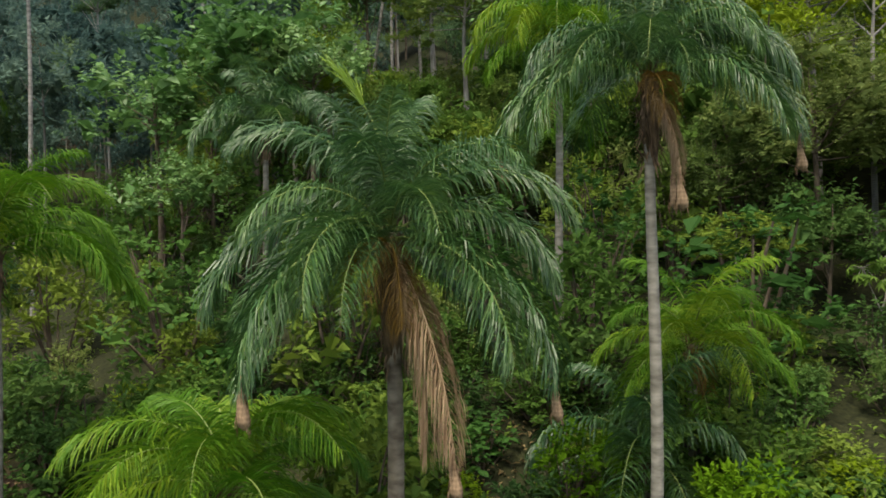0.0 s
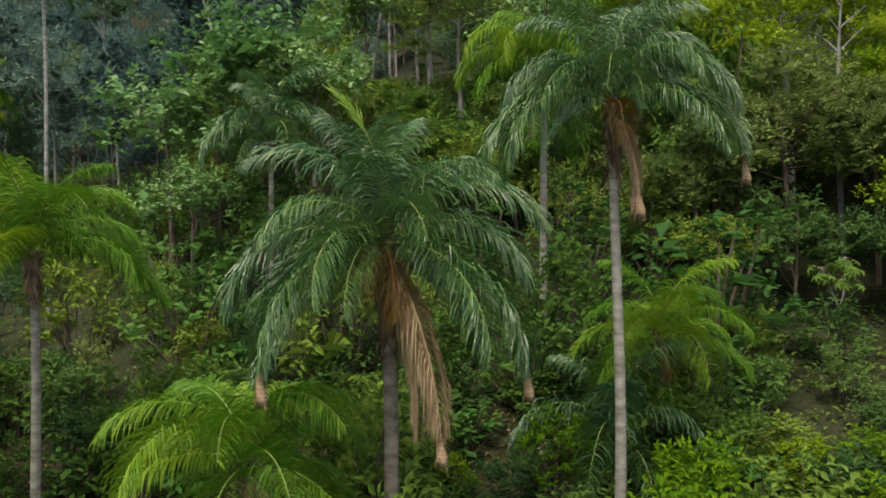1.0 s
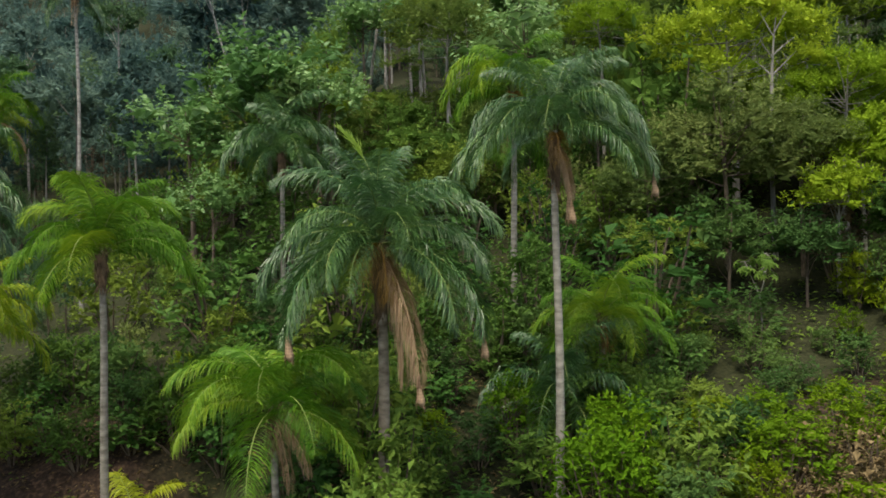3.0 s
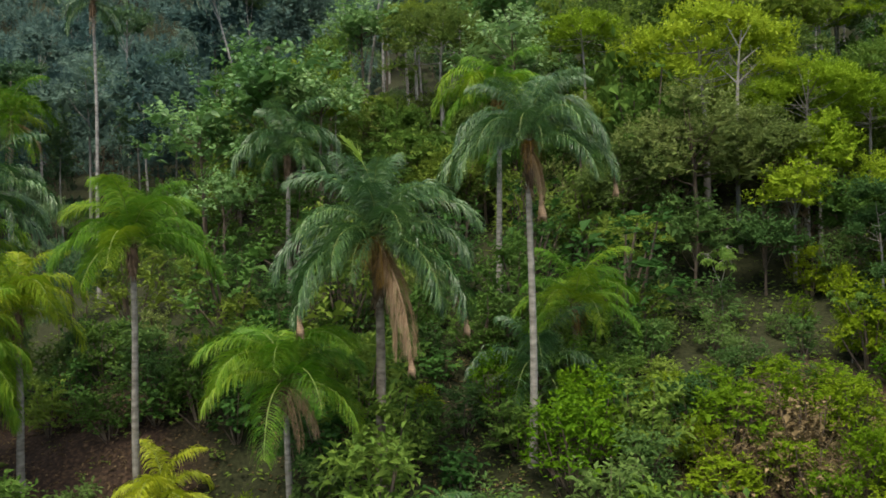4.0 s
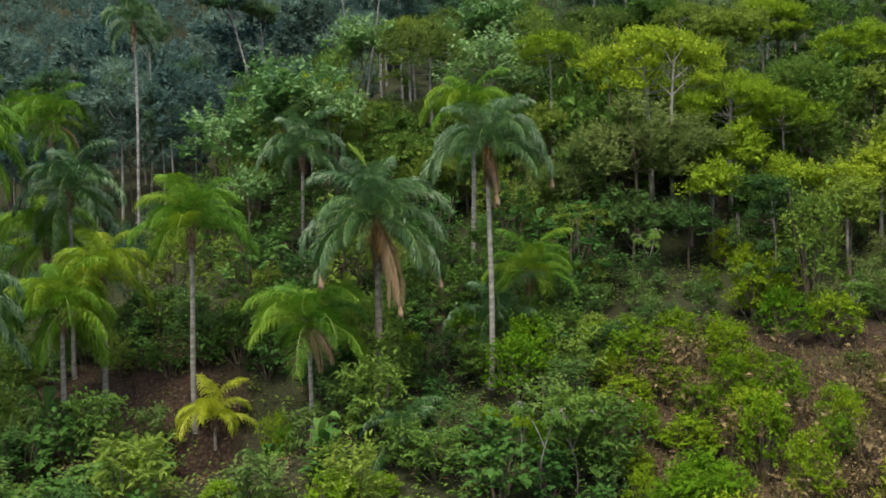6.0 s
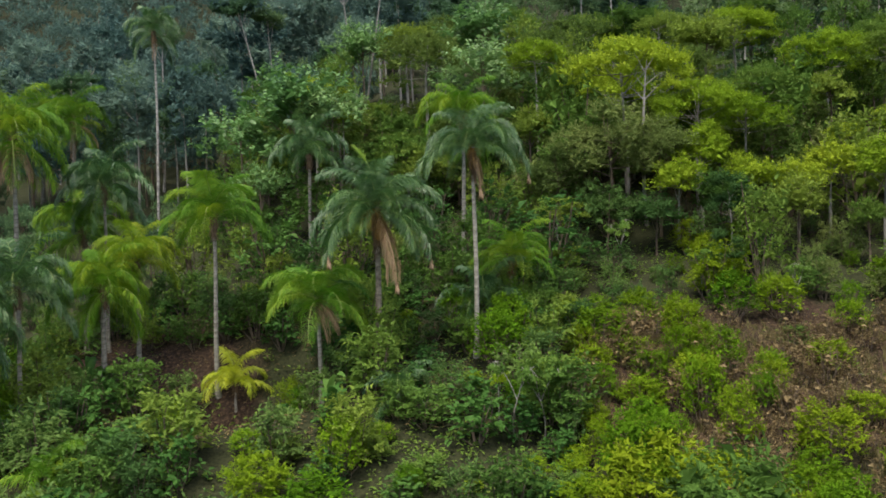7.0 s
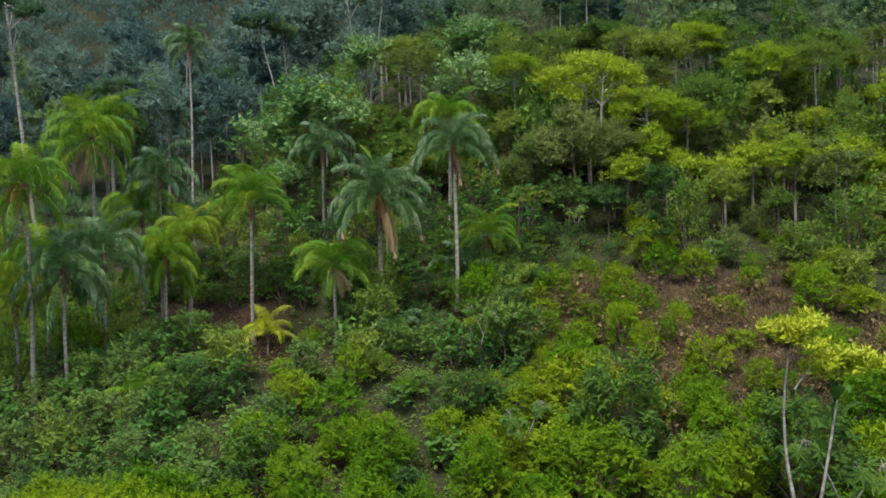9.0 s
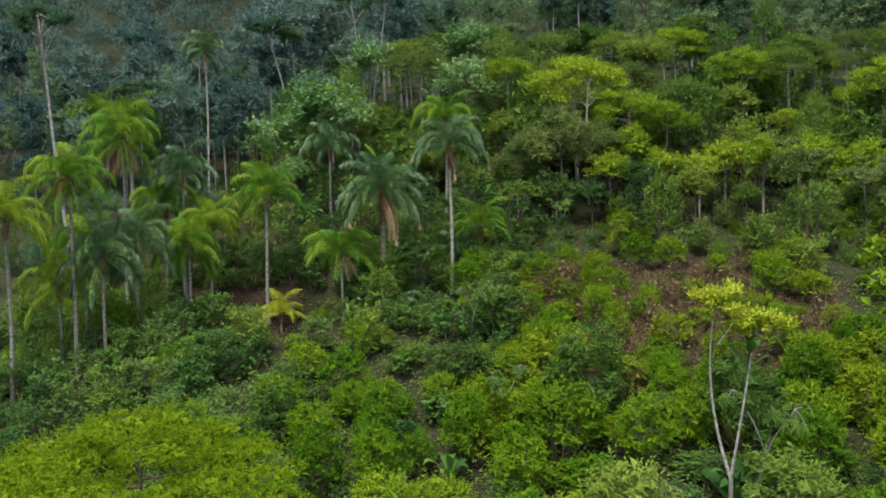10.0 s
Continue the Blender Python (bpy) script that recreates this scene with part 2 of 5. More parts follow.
class Build:
    """Collects vertices and faces of one mesh."""

    def __init__(self):
        self.v, self.f, self.n = [], [], 0

    def add(self, v, f):
        self.v.append(np.asarray(v, float))
        self.f.append(np.asarray(f, int) + self.n)
        self.n += len(v)

    def tube(self, pts, radii, sides=6):
        pts = np.asarray(pts, float)
        tan = unit(np.gradient(pts, axis=0))
        ref = np.array([0.0, 1.0, 0.0]) if abs(tan[:, 1]).max() < 0.9 else np.array([1.0, 0.0, 0.0])
        u = unit(np.cross(tan, ref))
        w = np.cross(tan, u)
        a = np.linspace(0, 2 * np.pi, sides, endpoint=False)
        ring = pts[:, None] + np.asarray(radii)[:, None, None] * (np.cos(a)[None, :, None] * u[:, None] + np.sin(a)[None, :, None] * w[:, None])
        i = np.arange(len(pts) - 1)[:, None] * sides
        j, k = np.arange(sides)[None], (np.arange(sides)[None] + 1) % sides
        quads = np.stack([i + j, i + k, i + sides + k, i + sides + j], -1).reshape(-1, 4)
        self.add(ring.reshape(-1, 3), np.concatenate([quads[:, [0, 1, 2]], quads[:, [0, 2, 3]]]))

    def leaves(self, base, along, normal, length, width, fold=0.25, curl=0.15):
        """Kite-shaped leaves folded along the midrib."""
        n = len(base)
        along = unit(along)
        normal = unit(normal - along * (normal * along).sum(-1, keepdims=True))
        side = np.cross(normal, along)
        L, W = np.broadcast_to(length, n)[:, None], np.broadcast_to(width, n)[:, None]
        mid = base + along * L * 0.45
        v = np.stack([base, mid + side * W / 2 + normal * W * fold, base + along * L - normal * L * curl, mid - side * W / 2 + normal * W * fold], 1)
        o = np.arange(n)[:, None] * 4
        self.add(v.reshape(-1, 3), np.concatenate([o + [0, 1, 2], o + [0, 2, 3]]))

    def blades(self, base, along, normal, length, width):
        """Far leaves: one pointed face each."""
        n = len(base)
        along = unit(along)
        side = unit(np.cross(normal, along))
        L, W = np.broadcast_to(length, n)[:, None], np.broadcast_to(width, n)[:, None]
        v = np.stack([base + side * W * 0.5, base + along * L, base - side * W * 0.5], 1)
        self.add(v.reshape(-1, 3), np.arange(3 * n).reshape(-1, 3))

    def ovate(self, base, along, normal, length, width):
        """Broad egg-shaped leaves, folded and drooping at the tip."""
        n = len(base)
        along = unit(along)
        normal = unit(normal - along * (normal * along).sum(-1, keepdims=True))
        side = np.cross(normal, along)
        L, W = np.broadcast_to(length, n)[:, None], np.broadcast_to(width, n)[:, None]
        rows = []
        for t, w, drop in ((0.0, 0.0, 0.0), (0.3, 0.48, -0.02), (0.72, 0.36, 0.07), (1.0, 0.0, 0.22)):
            mid = base + along * L * t - normal * L * drop
            rows += [mid] if w == 0 else [mid + side * W * w + normal * W * 0.12, mid, mid - side * W * w + normal * W * 0.12]
        v = np.stack(rows, 1)
        o = np.arange(n)[:, None] * 8
        f = [[0, 1, 2], [0, 2, 3], [4, 7, 5], [5, 7, 6], [1, 4, 5], [1, 5, 2], [2, 5, 6], [2, 6, 3]]
        self.add(v.reshape(-1, 3), np.concatenate([o + t for t in f]))

    def mesh(self, name, mat, smooth=False):
        me = bpy.data.meshes.new(name)
        v, f = np.concatenate(self.v), np.concatenate(self.f)
        me.from_pydata(v.tolist(), [], f.tolist())
        me.materials.append(mat)
        if smooth:
            me.shade_smooth()
        return me


def part(name, mesh, parent, m=None, label=""):
    ob = new(name, mesh)
    ob.parent = parent
    if m is not None:
        ob.matrix_basis = m
    return tagged(ob, label)


def thing(name, label, category, group="", at=None, kind=""):
    ob = new(name)
    ob.empty_display_size = 0.2
    if at is not None:
        ob.matrix_basis = at
    return tagged(ob, label, category, group, kind)


# ---------------------------------------------------------------- ground
PROFILE_Y = [-400, -120, -50, -25, -13, 0, 8, 14, 20, 30, 40, 60, 90, 130, 250, 700]
PROFILE_Z = [-16, -14, -9.5, -8.2, -7, -3.9, -1.0, 0.9, 2.6, 6.0, 10.3, 18, 29, 44, 95, 300]


def ground_z(x, y):
    x, y = np.asarray(x, float), np.asarray(y, float)
    z = sum(np.interp(y + d, PROFILE_Y, PROFILE_Z) for d in (-3, -1, 1, 3)) / 4
    s = np.clip((-x - 8) / 24, 0, 1)
    s = s * s * (3 - 2 * s)
    z = z + s * np.interp(y, [-30, 0, 8, 20, 60, 120, 250], [0, -0.8, -1.6, -3.4, -8.5, -13, 0])
    z = z - 5.2 * np.exp(-(((x + 10.2) / 4.8) ** 2 + ((y - 16.2) / 3.6) ** 2))
    z = z + 0.35 * np.sin(x * 0.31 + 1.0) * np.sin(y * 0.27) + 0.18 * np.sin(x * 0.83 + y * 0.61) + 0.10 * np.sin(1.7 * x - 1.3 * y)
    return z


def on_ground(x, y, turn=0.0, s=1.0, sink=0.05, sz=None):
    return pose(x, y, float(ground_z(x, y)) - sink, 0, 0, turn) @ Matrix.Diagonal((s, s, sz or s, 1))


def build_ground():
    xs = np.concatenate([np.linspace(-700, -80, 24), np.linspace(-76, 76, 131), np.linspace(80, 700, 24)])
    ys = np.concatenate([np.linspace(-400, -62, 14), np.linspace(-60, 90, 131), np.linspace(94, 700, 50)])
    X, Y = np.meshgrid(xs, ys)
    Z = ground_z(X, Y)
    b = Build()
    nx = len(xs)
    i = (np.arange(len(ys) - 1)[:, None] * nx + np.arange(nx - 1)[None]).reshape(-1)
    b.add(np.stack([X, Y, Z], -1).reshape(-1, 3), np.concatenate([np.stack([i, i + 1, i + nx + 1], -1), np.stack([i, i + nx + 1, i + nx], -1)]))
    tagged(new("ground", b.mesh("ground", SOIL, True)), "brown hillside soil with leaf litter and moss", "ground", "", "structure")


build_ground()


# ---------------------------------------------------------------- palms
def frond_mesh(name, mat, length, rise, bend, count, leaf, rng, plume=0.5, hang=0.5, width=0.035, fold_in=0.0, start=0.1):
    """A feather leaf from the origin along +x: it rises at `rise` degrees and bends down by `bend` degrees towards its tip."""
    b = Build()
    n = 24
    s = np.linspace(0, 1, n)
    ang = np.radians(rise - bend * s ** 1.15)
    step = length / (n - 1)
    sway = 0.10 * length * rng.uniform(-1, 1) * s ** 2
    px = np.concatenate([[0], np.cumsum(np.cos(ang[:-1]) * step)])
    pz = np.concatenate([[0], np.cumsum(np.sin(ang[:-1]) * step)])
    P = np.stack([px, sway, pz], -1)
    rib = Build()
    rib.tube(P, np.interp(s, [0, 0.12, 1], [0.05, 0.026, 0.006]), 4)
    k = np.arange(count * 2)
    sl = start + (1 - start) * ((k // 2) + rng.uniform(0, 0.9, len(k))) / count
    sl = np.clip(sl, 0, 0.999)
    base = np.stack([np.interp(sl, s, P[:, i]) for i in range(3)], -1)
    an = np.interp(sl, s, ang)
    T = np.stack([np.cos(an), 0 * an, np.sin(an)], -1)
    N = np.stack([-np.sin(an), 0 * an, np.cos(an)], -1)
    S = np.array([0, 1.0, 0]) * np.where(k % 2, 1.0, -1.0)[:, None]
    lift = (np.array([-0.25, 0.35, 0.95])[(k // 2) % 3] + rng.normal(0, 0.3, len(k)))[:, None] * plume
    d = unit(S * (1 - fold_in) + N * lift + T * (0.42 + 0.6 * sl[:, None] ** 2 + fold_in))
    L = leaf * np.interp(sl, [0, 0.08, 0.35, 0.8, 1], [0.35, 0.7, 1.0, 0.85, 0.4]) * rng.uniform(0.8, 1.1, len(k))
    W = width * np.interp(sl, [0, 0.3, 1], [0.8, 1.0, 0.6])
    segs = 3
    pts, dirs = [base], [d]
    g = (hang * rng.uniform(0.55, 1.4, len(k)) * (0.75 + 0.5 * sl))[:, None]
    for q in range(segs):
        pts.append(pts[-1] + d * L[:, None] / segs)
        d = unit(d + np.array([0, 0, -1.0]) * g * (0.6 + 0.5 * q))
        dirs.append(d)
    ws = [0.55, 1.0, 0.75, 0.0]
    vs = []
    for q in range(segs + 1):
        wd = np.cross(dirs[q], unit(T * 0.75 + N * 0.65 + rng.normal(0, 0.25, T.shape)))
        wd = unit(np.cross(dirs[q], unit(wd)))
        if q < segs:
            vs += [pts[q] - wd * W[:, None] * ws[q], pts[q] + wd * W[:, None] * ws[q]]
        else:
            vs += [pts[q]]
    V = np.stack(vs, 1)
    o = np.arange(len(k))[:, None] * V.shape[1]
    F = [o + [0, 1, 3], o + [0, 3, 2], o + [2, 3, 5], o + [2, 5, 4], o + [4, 5, 6]]
    b.add(V.reshape(-1, 3), np.concatenate(F))
    return b.mesh(name, mat), rib.mesh("midrib", PALM_RIB if mat not in (FROND_DEAD, FROND_RUST) else mat, True)


def stem_mesh(name, height, r0, r1, lean, rng, mat=None):
    b = Build()
    n = 14
    s = np.linspace(0, 1, n)
    wob = 0.03 * height * np.stack([np.sin(s * 3 + rng.uniform(0, 6)), np.sin(s * 2.4 + rng.uniform(0, 6))], -1) * s[:, None] * (1 - s[:, None])
    P = np.stack([lean[0] * s + wob[:, 0], lean[1] * s + wob[:, 1], s * height], -1)
    r = np.interp(s, [0, 0.06, 0.2, 1], [r0 * 1.5, r0 * 1.1, r0, r1])
    b.tube(P, r, 10)
    return b.mesh(name, mat or BARK_PALM, True)


def boots_mesh(name, length, r, rng):
    """Old leaf bases and fibre round the top of the stem."""
    b = Build()
    z = np.linspace(-length, 0.05, 8)
    b.tube(np.stack([0 * z, 0 * z, z], -1), np.interp(z, [-length, -length * 0.6, -0.1, 0.05], [r * 1.05, r * 1.5, r * 1.6, r * 0.3]), 9)
    n = int(110 * length)
    a = rng.uniform(0, 2 * np.pi, n)
    zz = rng.uniform(-length, 0.1, n)
    out = np.stack([np.cos(a), np.sin(a), 0 * a], -1)
    base = out * r * 1.2 + np.stack([0 * a, 0 * a, zz], -1)
    b.leaves(base, out * rng.uniform(0.2, 0.7, n)[:, None] + np.array([0, 0, 1.0]) * np.where(rng.random(n) < 0.45, 1, -1)[:, None], out, rng.uniform(0.2, 0.6, n), 0.05, 0.3, 0.0)
    return b.mesh(name, BARK_BOOT)


def spear_mesh(name, length, rng):
    return frond_mesh(name, PALM_SPEAR, length, 88, 52, 26, 0.8, rng, 0.3, 0.08, 0.02, 0.25, 0.66)


PALM_RNG = np.random.default_rng(5)
FROND_SETS = {}


ARCHING = [(84, 66), (72, 108), (54, 122), (32, 114), (8, 94), (-22, 62)]
DROOPING = [(86, 98), (76, 146), (62, 152), (44, 136), (18, 108), (-16, 70)]
UMBRELLA = [(86, 92), (74, 128), (56, 124), (36, 110), (12, 90), (-16, 66)]
WEEPING = [(88, 100), (80, 164), (68, 160), (50, 142), (22, 112), (-20, 68)]


def frond_set(key, mat, leaf, count, hang, wide, shapes):
    """Six leaf shapes of one kind of palm, from upright young leaves to hanging old ones."""
    if key not in FROND_SETS:
        FROND_SETS[key] = [frond_mesh("frond", mat, 4.0, r, b, count, leaf, PALM_RNG, 0.6, hang, wide) for r, b in shapes]
    return FROND_SETS[key]


DEAD = [frond_mesh("dead_frond", FROND_DEAD, 3.2, r, b, 120, 0.95, PALM_RNG, 0.35, 2.8, 0.012, 0.35) for r, b in ((-15, 72), (-40, 46), (-58, 30))]
RUST = [frond_mesh("rusty_frond", FROND_RUST, 2.1, r, b, 90, 0.95, PALM_RNG, 0.4, 1.8, 0.012, 0.2) for r, b in ((5, 86), (-25, 58))]
SPEAR = spear_mesh("young_frond", 3.0, PALM_RNG)
PALM_KINDS = {
    "tall_dark": (PALM_DARK, 1.1, 116, 1.0, 0.019, ARCHING),
    "tall_droop": (PALM_DARK, 1.05, 110, 1.35, 0.019, WEEPING),
    "dark": (PALM_DARK, 1.1, 78, 1.3, 0.029, WEEPING),
    "green": (PALM_GREEN, 1.1, 80, 1.3, 0.030, WEEPING),
    "near_green": (PALM_FRESH, 1.1, 108, 0.95, 0.021, UMBRELLA),
    "tall_lime": (PALM_GREEN, 1.1, 108, 1.0, 0.022, UMBRELLA),
    "low_lime": (PALM_GREEN, 1.05, 92, 1.05, 0.023, UMBRELLA),
    "gold": (PALM_GOLD, 1.05, 66, 1.3, 0.036, WEEPING),
    "yellow": (PALM_YELLOW, 1.05, 72, 1.3, 0.031, WEEPING),
}


NESTS = []


def nest_mesh():
    """A woven bag: a thin neck that widens to a rounded belly, with stray fibres."""
    b = Build()
    rng = np.random.default_rng(4)
    z = np.linspace(0, -1.0, 12)
    b.tube(np.stack([0.03 * np.sin(z * 5), 0.02 * np.cos(z * 4), z], -1), np.interp(-z, [0, 0.3, 0.55, 0.78, 0.93, 1.0], [0.03, 0.055, 0.09, 0.135, 0.11, 0.02]), 9)
    n = 60
    a, h = rng.uniform(0, 6.28, n), rng.uniform(0.1, 0.98, n)
    out = np.stack([np.cos(a), np.sin(a), 0 * a], -1)
    r = np.interp(h, [0, 0.3, 0.55, 0.78, 0.93, 1.0], [0.03, 0.055, 0.09, 0.135, 0.11, 0.02])
    b.leaves(out * r[:, None] * 0.95 - np.outer(h, [0, 0, 1]), out * 0.3 - [0, 0, 1.0], out, rng.uniform(0.1, 0.25, n), 0.03)
    return b.mesh("hanging_nest", NEST, True)


def tip_of(me, m):
    """The place of a leaf's tip in the world: the end of its rachis, which the first 24 rings hold."""
    v = [me.vertices[23 * 4 + i].co for i in range(4)]
    return m @ ((v[0] + v[1] + v[2] + v[3]) / 4)


def hang_nests():
    me, first = nest_mesh(), None
    for p, s in NESTS:
        m = Matrix.Translation(p + Vector((0, 0, 0.08))) @ Matrix.Diagonal((s, s, s, 1))
        if first is None:
            first = tagged(new("hanging_nest", me), "woven brown bird nest hanging from a palm leaf", "bird nest", "hanging nests")
            first.matrix_basis = m
        else:
            copy_thing(first, m)


def leaf(p, name, meshes, m, label=""):
    """One feather leaf of a palm: its leaflets, with the midrib as a piece of its own."""
    part("midrib", meshes[1], part(name, meshes[0], p, m, label))


def palm(x, y, heart, kind, size=1.0, fronds=None, dead=(), lean=None, r=0.13, n=15, label="", seed=0, spear=None, rust=0, base=None, low=5, sheath=1.3, nests=(), dead_nests=(), bark=None, first=0):
    """A feather palm: ringed stem, leaf bases, a crown of arching leaves and the dead ones that hang below it."""
    rng = np.random.default_rng(seed + 100)
    z0 = float(ground_z(x, y)) - 0.1 if base is None else base
    h = heart - z0
    lean = lean or (0.016 * h, 0.0)
    p = thing("palm_tree", label, "palm tree", "palms on the hillside", pose(x, y, z0))
    part("trunk", stem_mesh("trunk", h, r * 1.15, r * 0.85, lean, rng, bark), p)
    top = Matrix.Translation((lean[0], lean[1], h))
    part("leaf_sheath", boots_mesh("leaf_sheath", min(sheath, h * 0.3), r, rng), p, top, "brown fibrous old leaf bases")
    shapes = frond_set(kind, *PALM_KINDS[kind])
    if fronds is None:
        fronds = []
        for i in range(n):
            lvl = max(first, min(low, int((low + 1) * ((i + 0.5) / n) ** 0.85)))
            fronds.append((i * 137.5 + rng.uniform(-14, 14), lvl, rng.uniform(0.85, 1.08)))
    for i, (az, lvl, k) in enumerate(fronds):
        m = top @ pose(0, 0, 0.15 - 0.08 * lvl, rng.uniform(-6, 6), rng.uniform(-6, 6), az) @ Matrix.Diagonal((k * size,) * 3 + (1,))
        leaf(p, "frond", shapes[lvl], m)
        if i in nests:
            NESTS.append((tip_of(shapes[lvl][1], p.matrix_basis @ m), 0.9))
    for i, (az, v, k) in enumerate(dead):
        m = top @ pose(0, 0, -0.3, 0, 0, az) @ Matrix.Diagonal((k * size,) * 3 + (1,))
        leaf(p, "dead_frond", DEAD[v], m, "dry tan hanging palm leaf")
        if i in dead_nests:
            NESTS.append((tip_of(DEAD[v][1], p.matrix_basis @ m), 1.0))
    for i in range(rust):
        leaf(p, "rusty_frond", RUST[i % 2], top @ pose(0, 0, -0.15, 0, 0, 286 + 26 * i - 13 * rust) @ Matrix.Diagonal((size,) * 3 + (1,)), "withering rust-brown palm leaf")
    if spear:
        leaf(p, "young_frond", SPEAR, top @ pose(0, 0, 0.1, 0, spear[1], spear[0]) @ Matrix.Diagonal((spear[2],) * 3 + (1,)), "pale yellow-green unopened leaf")
    return p


def build_palms():
    # the tall blue-green palm in the middle
    palm(-2.23, 15.0, 10.2, "tall_dark", 1.02, [
        (188, 3, 1.08), (172, 1, 1.05), (148, 2, 0.95), (222, 4, 1.08), (242, 3, 0.9), (268, 1, 0.8), (200, 5, 1.02), (256, 4, 0.8), (212, 2, 0.85),
        (8, 2, 1.05), (350, 3, 0.95), (318, 4, 1.02), (338, 4, 1.12), (296, 2, 0.8), (330, 1, 0.9), (20, 3, 1.0), (160, 4, 1.0), (40, 1, 0.95), (80, 2, 0.9), (120, 1, 0.9), (100, 4, 0.9), (30, 5, 0.9), (60, 0, 0.86), (140, 0, 0.84), (280, 0, 0.72)],
        [(306, 1, 1.28), (318, 2, 1.2)], r=0.155, spear=(176, -6, 1.15), rust=2, seed=1, sheath=2.6, nests=(3, 12), dead_nests=(0,),
        label="tall blue-green feather palm with tan dead leaves hanging", bark=BARK_STAINED)
    palm(3.05, 17.0, 13.4, "tall_droop", 0.93, [
        (188, 2, 1.0), (170, 3, 1.0), (205, 4, 1.05), (150, 2, 1.0), (228, 3, 0.9), (262, 2, 0.8), (284, 3, 0.72), (0, 2, 1.0), (345, 3, 1.0), (15, 1, 0.95), (318, 4, 0.95),
        (40, 3, 1.0), (90, 1, 0.9), (70, 0, 0.95), (240, 0, 0.85), (160, 0, 0.9), (330, 0, 0.9), (20, 0, 0.95), (110, 4, 1.0), (355, 4, 1.05), (190, 4, 1.12), (322, 2, 0.9)],
        [(290, 1, 0.74), (318, 2, 0.66)], r=0.12, seed=2, sheath=2.0, nests=(20, 19), dead_nests=(0, 1), label="tall slender palm with drooping leaves and pale trunk", rust=1, bark=BARK_LIGHT)
    palm(-5.5, 15.0, 5.3, "near_green", 0.98, None, [(305, 1, 0.72), (322, 0, 0.7)], r=0.112, n=17, seed=3, label="mid-height bright green palm with one dry leaf", low=4, first=1)
    palm(-12.5, 18.5, 10.1, "tall_lime", 0.97, None, (), r=0.128, n=18, seed=4, label="tall bright green palm with arching crown", low=4)
    palm(-11.3, 18.0, 0.1, "gold", 0.78, None, (), r=0.072, n=10, seed=5, label="small yellowing palm on a thin stem", low=4)
    palm(-17.3, 18.5, 7.5, "yellow", 0.92, None, (), r=0.128, n=18, seed=6, label="yellow-green palm above bare soil", low=4)
    palm(-18.1, 16.0, 6.2, "green", 0.92, None, (), r=0.112, n=17, seed=7, label="green palm with a grey trunk above bare soil")
    palm(-19.3, 18.0, 5.9, "green", 0.88, None, (), r=0.096, n=16, seed=27, label="green palm with drooping leaves over bare soil")
    palm(-20.7, 12.0, 6.7, "dark", 1.01, None, (), r=0.104, n=18, seed=8, label="dark green palm with a slim grey trunk")
    palm(-21.1, 7.6, 5.8, "dark", 1.01, None, (), r=0.104, n=18, seed=9, label="dark green palm standing by the ravine")
    palm(-24.8, 12.0, 6.2, "green", 1.01, None, (), r=0.096, n=16, seed=10, label="green palm among other palms")
    palm(-25.2, 9.0, 3.8, "yellow", 0.95, None, (), r=0.096, n=15, seed=11, label="yellow-green palm of middle height")
    palm(-23.1, 7.2, 11.4, "green", 1.01, None, [(300, 2, 0.6), (250, 2, 0.6)], r=0.12, n=19, seed=12, label="tall green palm with a few dry leaves", rust=1)
    palm(-25.9, 4.0, 8.6, "yellow", 1.01, None, (), r=0.112, n=17, seed=13, label="tall yellow-green palm beside the ravine")
    palm(-24.2, 17.7, 15.2, "green", 1.12, None, [(300, 2, 0.9), (250, 2, 0.9), (200, 2, 0.8), (340, 1, 0.8), (225, 1, 0.85), (275, 1, 0.8)], r=0.128, n=22, seed=14, label="tall palm with tan dead leaves under the crown")
    palm(-42.6, 59.0, 21.9, "green", 1.5, None, [(300, 2, 0.9), (10, 0, 0.8)], r=0.208, n=16, seed=15, label="far tall palm on the lower slope")
    palm(-54.5, 73.0, 24.4, "green", 1.6, None, [(270, 2, 0.9), (350, 2, 0.9)], r=0.224, n=16, seed=16, label="far tall palm with dry leaves", rust=1)
    palm(-21.3, 22.8, 12.4, "dark", 1.01, None, (), r=0.104, n=18, seed=17, label="dark green palm in front of the valley")
    palm(-23.4, 24.0, 9.6, "green", 1.06, None, (), r=0.112, n=18, seed=18, label="green palm in front of the valley")
    palm(-25.8, 42.0, 27.2, "dark", 0.9, None, [(300, 2, 0.9)], r=0.11, n=14, seed=19, bark=BARK_PALE, label="very tall dark palm rising over the forest")
    palm(2.1, 29.0, 16.8, "green", 1.05, None, [(250, 2, 0.8)], r=0.136, n=17, seed=20, label="tall palm at the forest edge", rust=1)
    palm(5.2, 22.4, 6.9, "low_lime", 0.86, None, (), r=0.128, n=18, seed=21, label="broad low palm with bright arching leaves", rust=1)
    palm(3.6, 21.0, 4.2, "dark", 1.0, None, (), r=0.12, n=14, seed=22, label="low dark green palm under a brighter one")
    palm(-9.9, 33.0, 14.9, "dark", 1.0, None, (), r=0.128, n=17, seed=23, low=4, label="green palm on the wooded slope")
    palm(-15.3, 4.8, -1.4, "green", 0.7, None, (), r=0.08, n=10, seed=24, label="young green palm among shrubs")
    palm(-0.8, 11.6, 0.8, "dark", 0.7, None, (), r=0.08, n=11, seed=25, label="young dark palm among shrubs")


build_palms()
hang_nests()


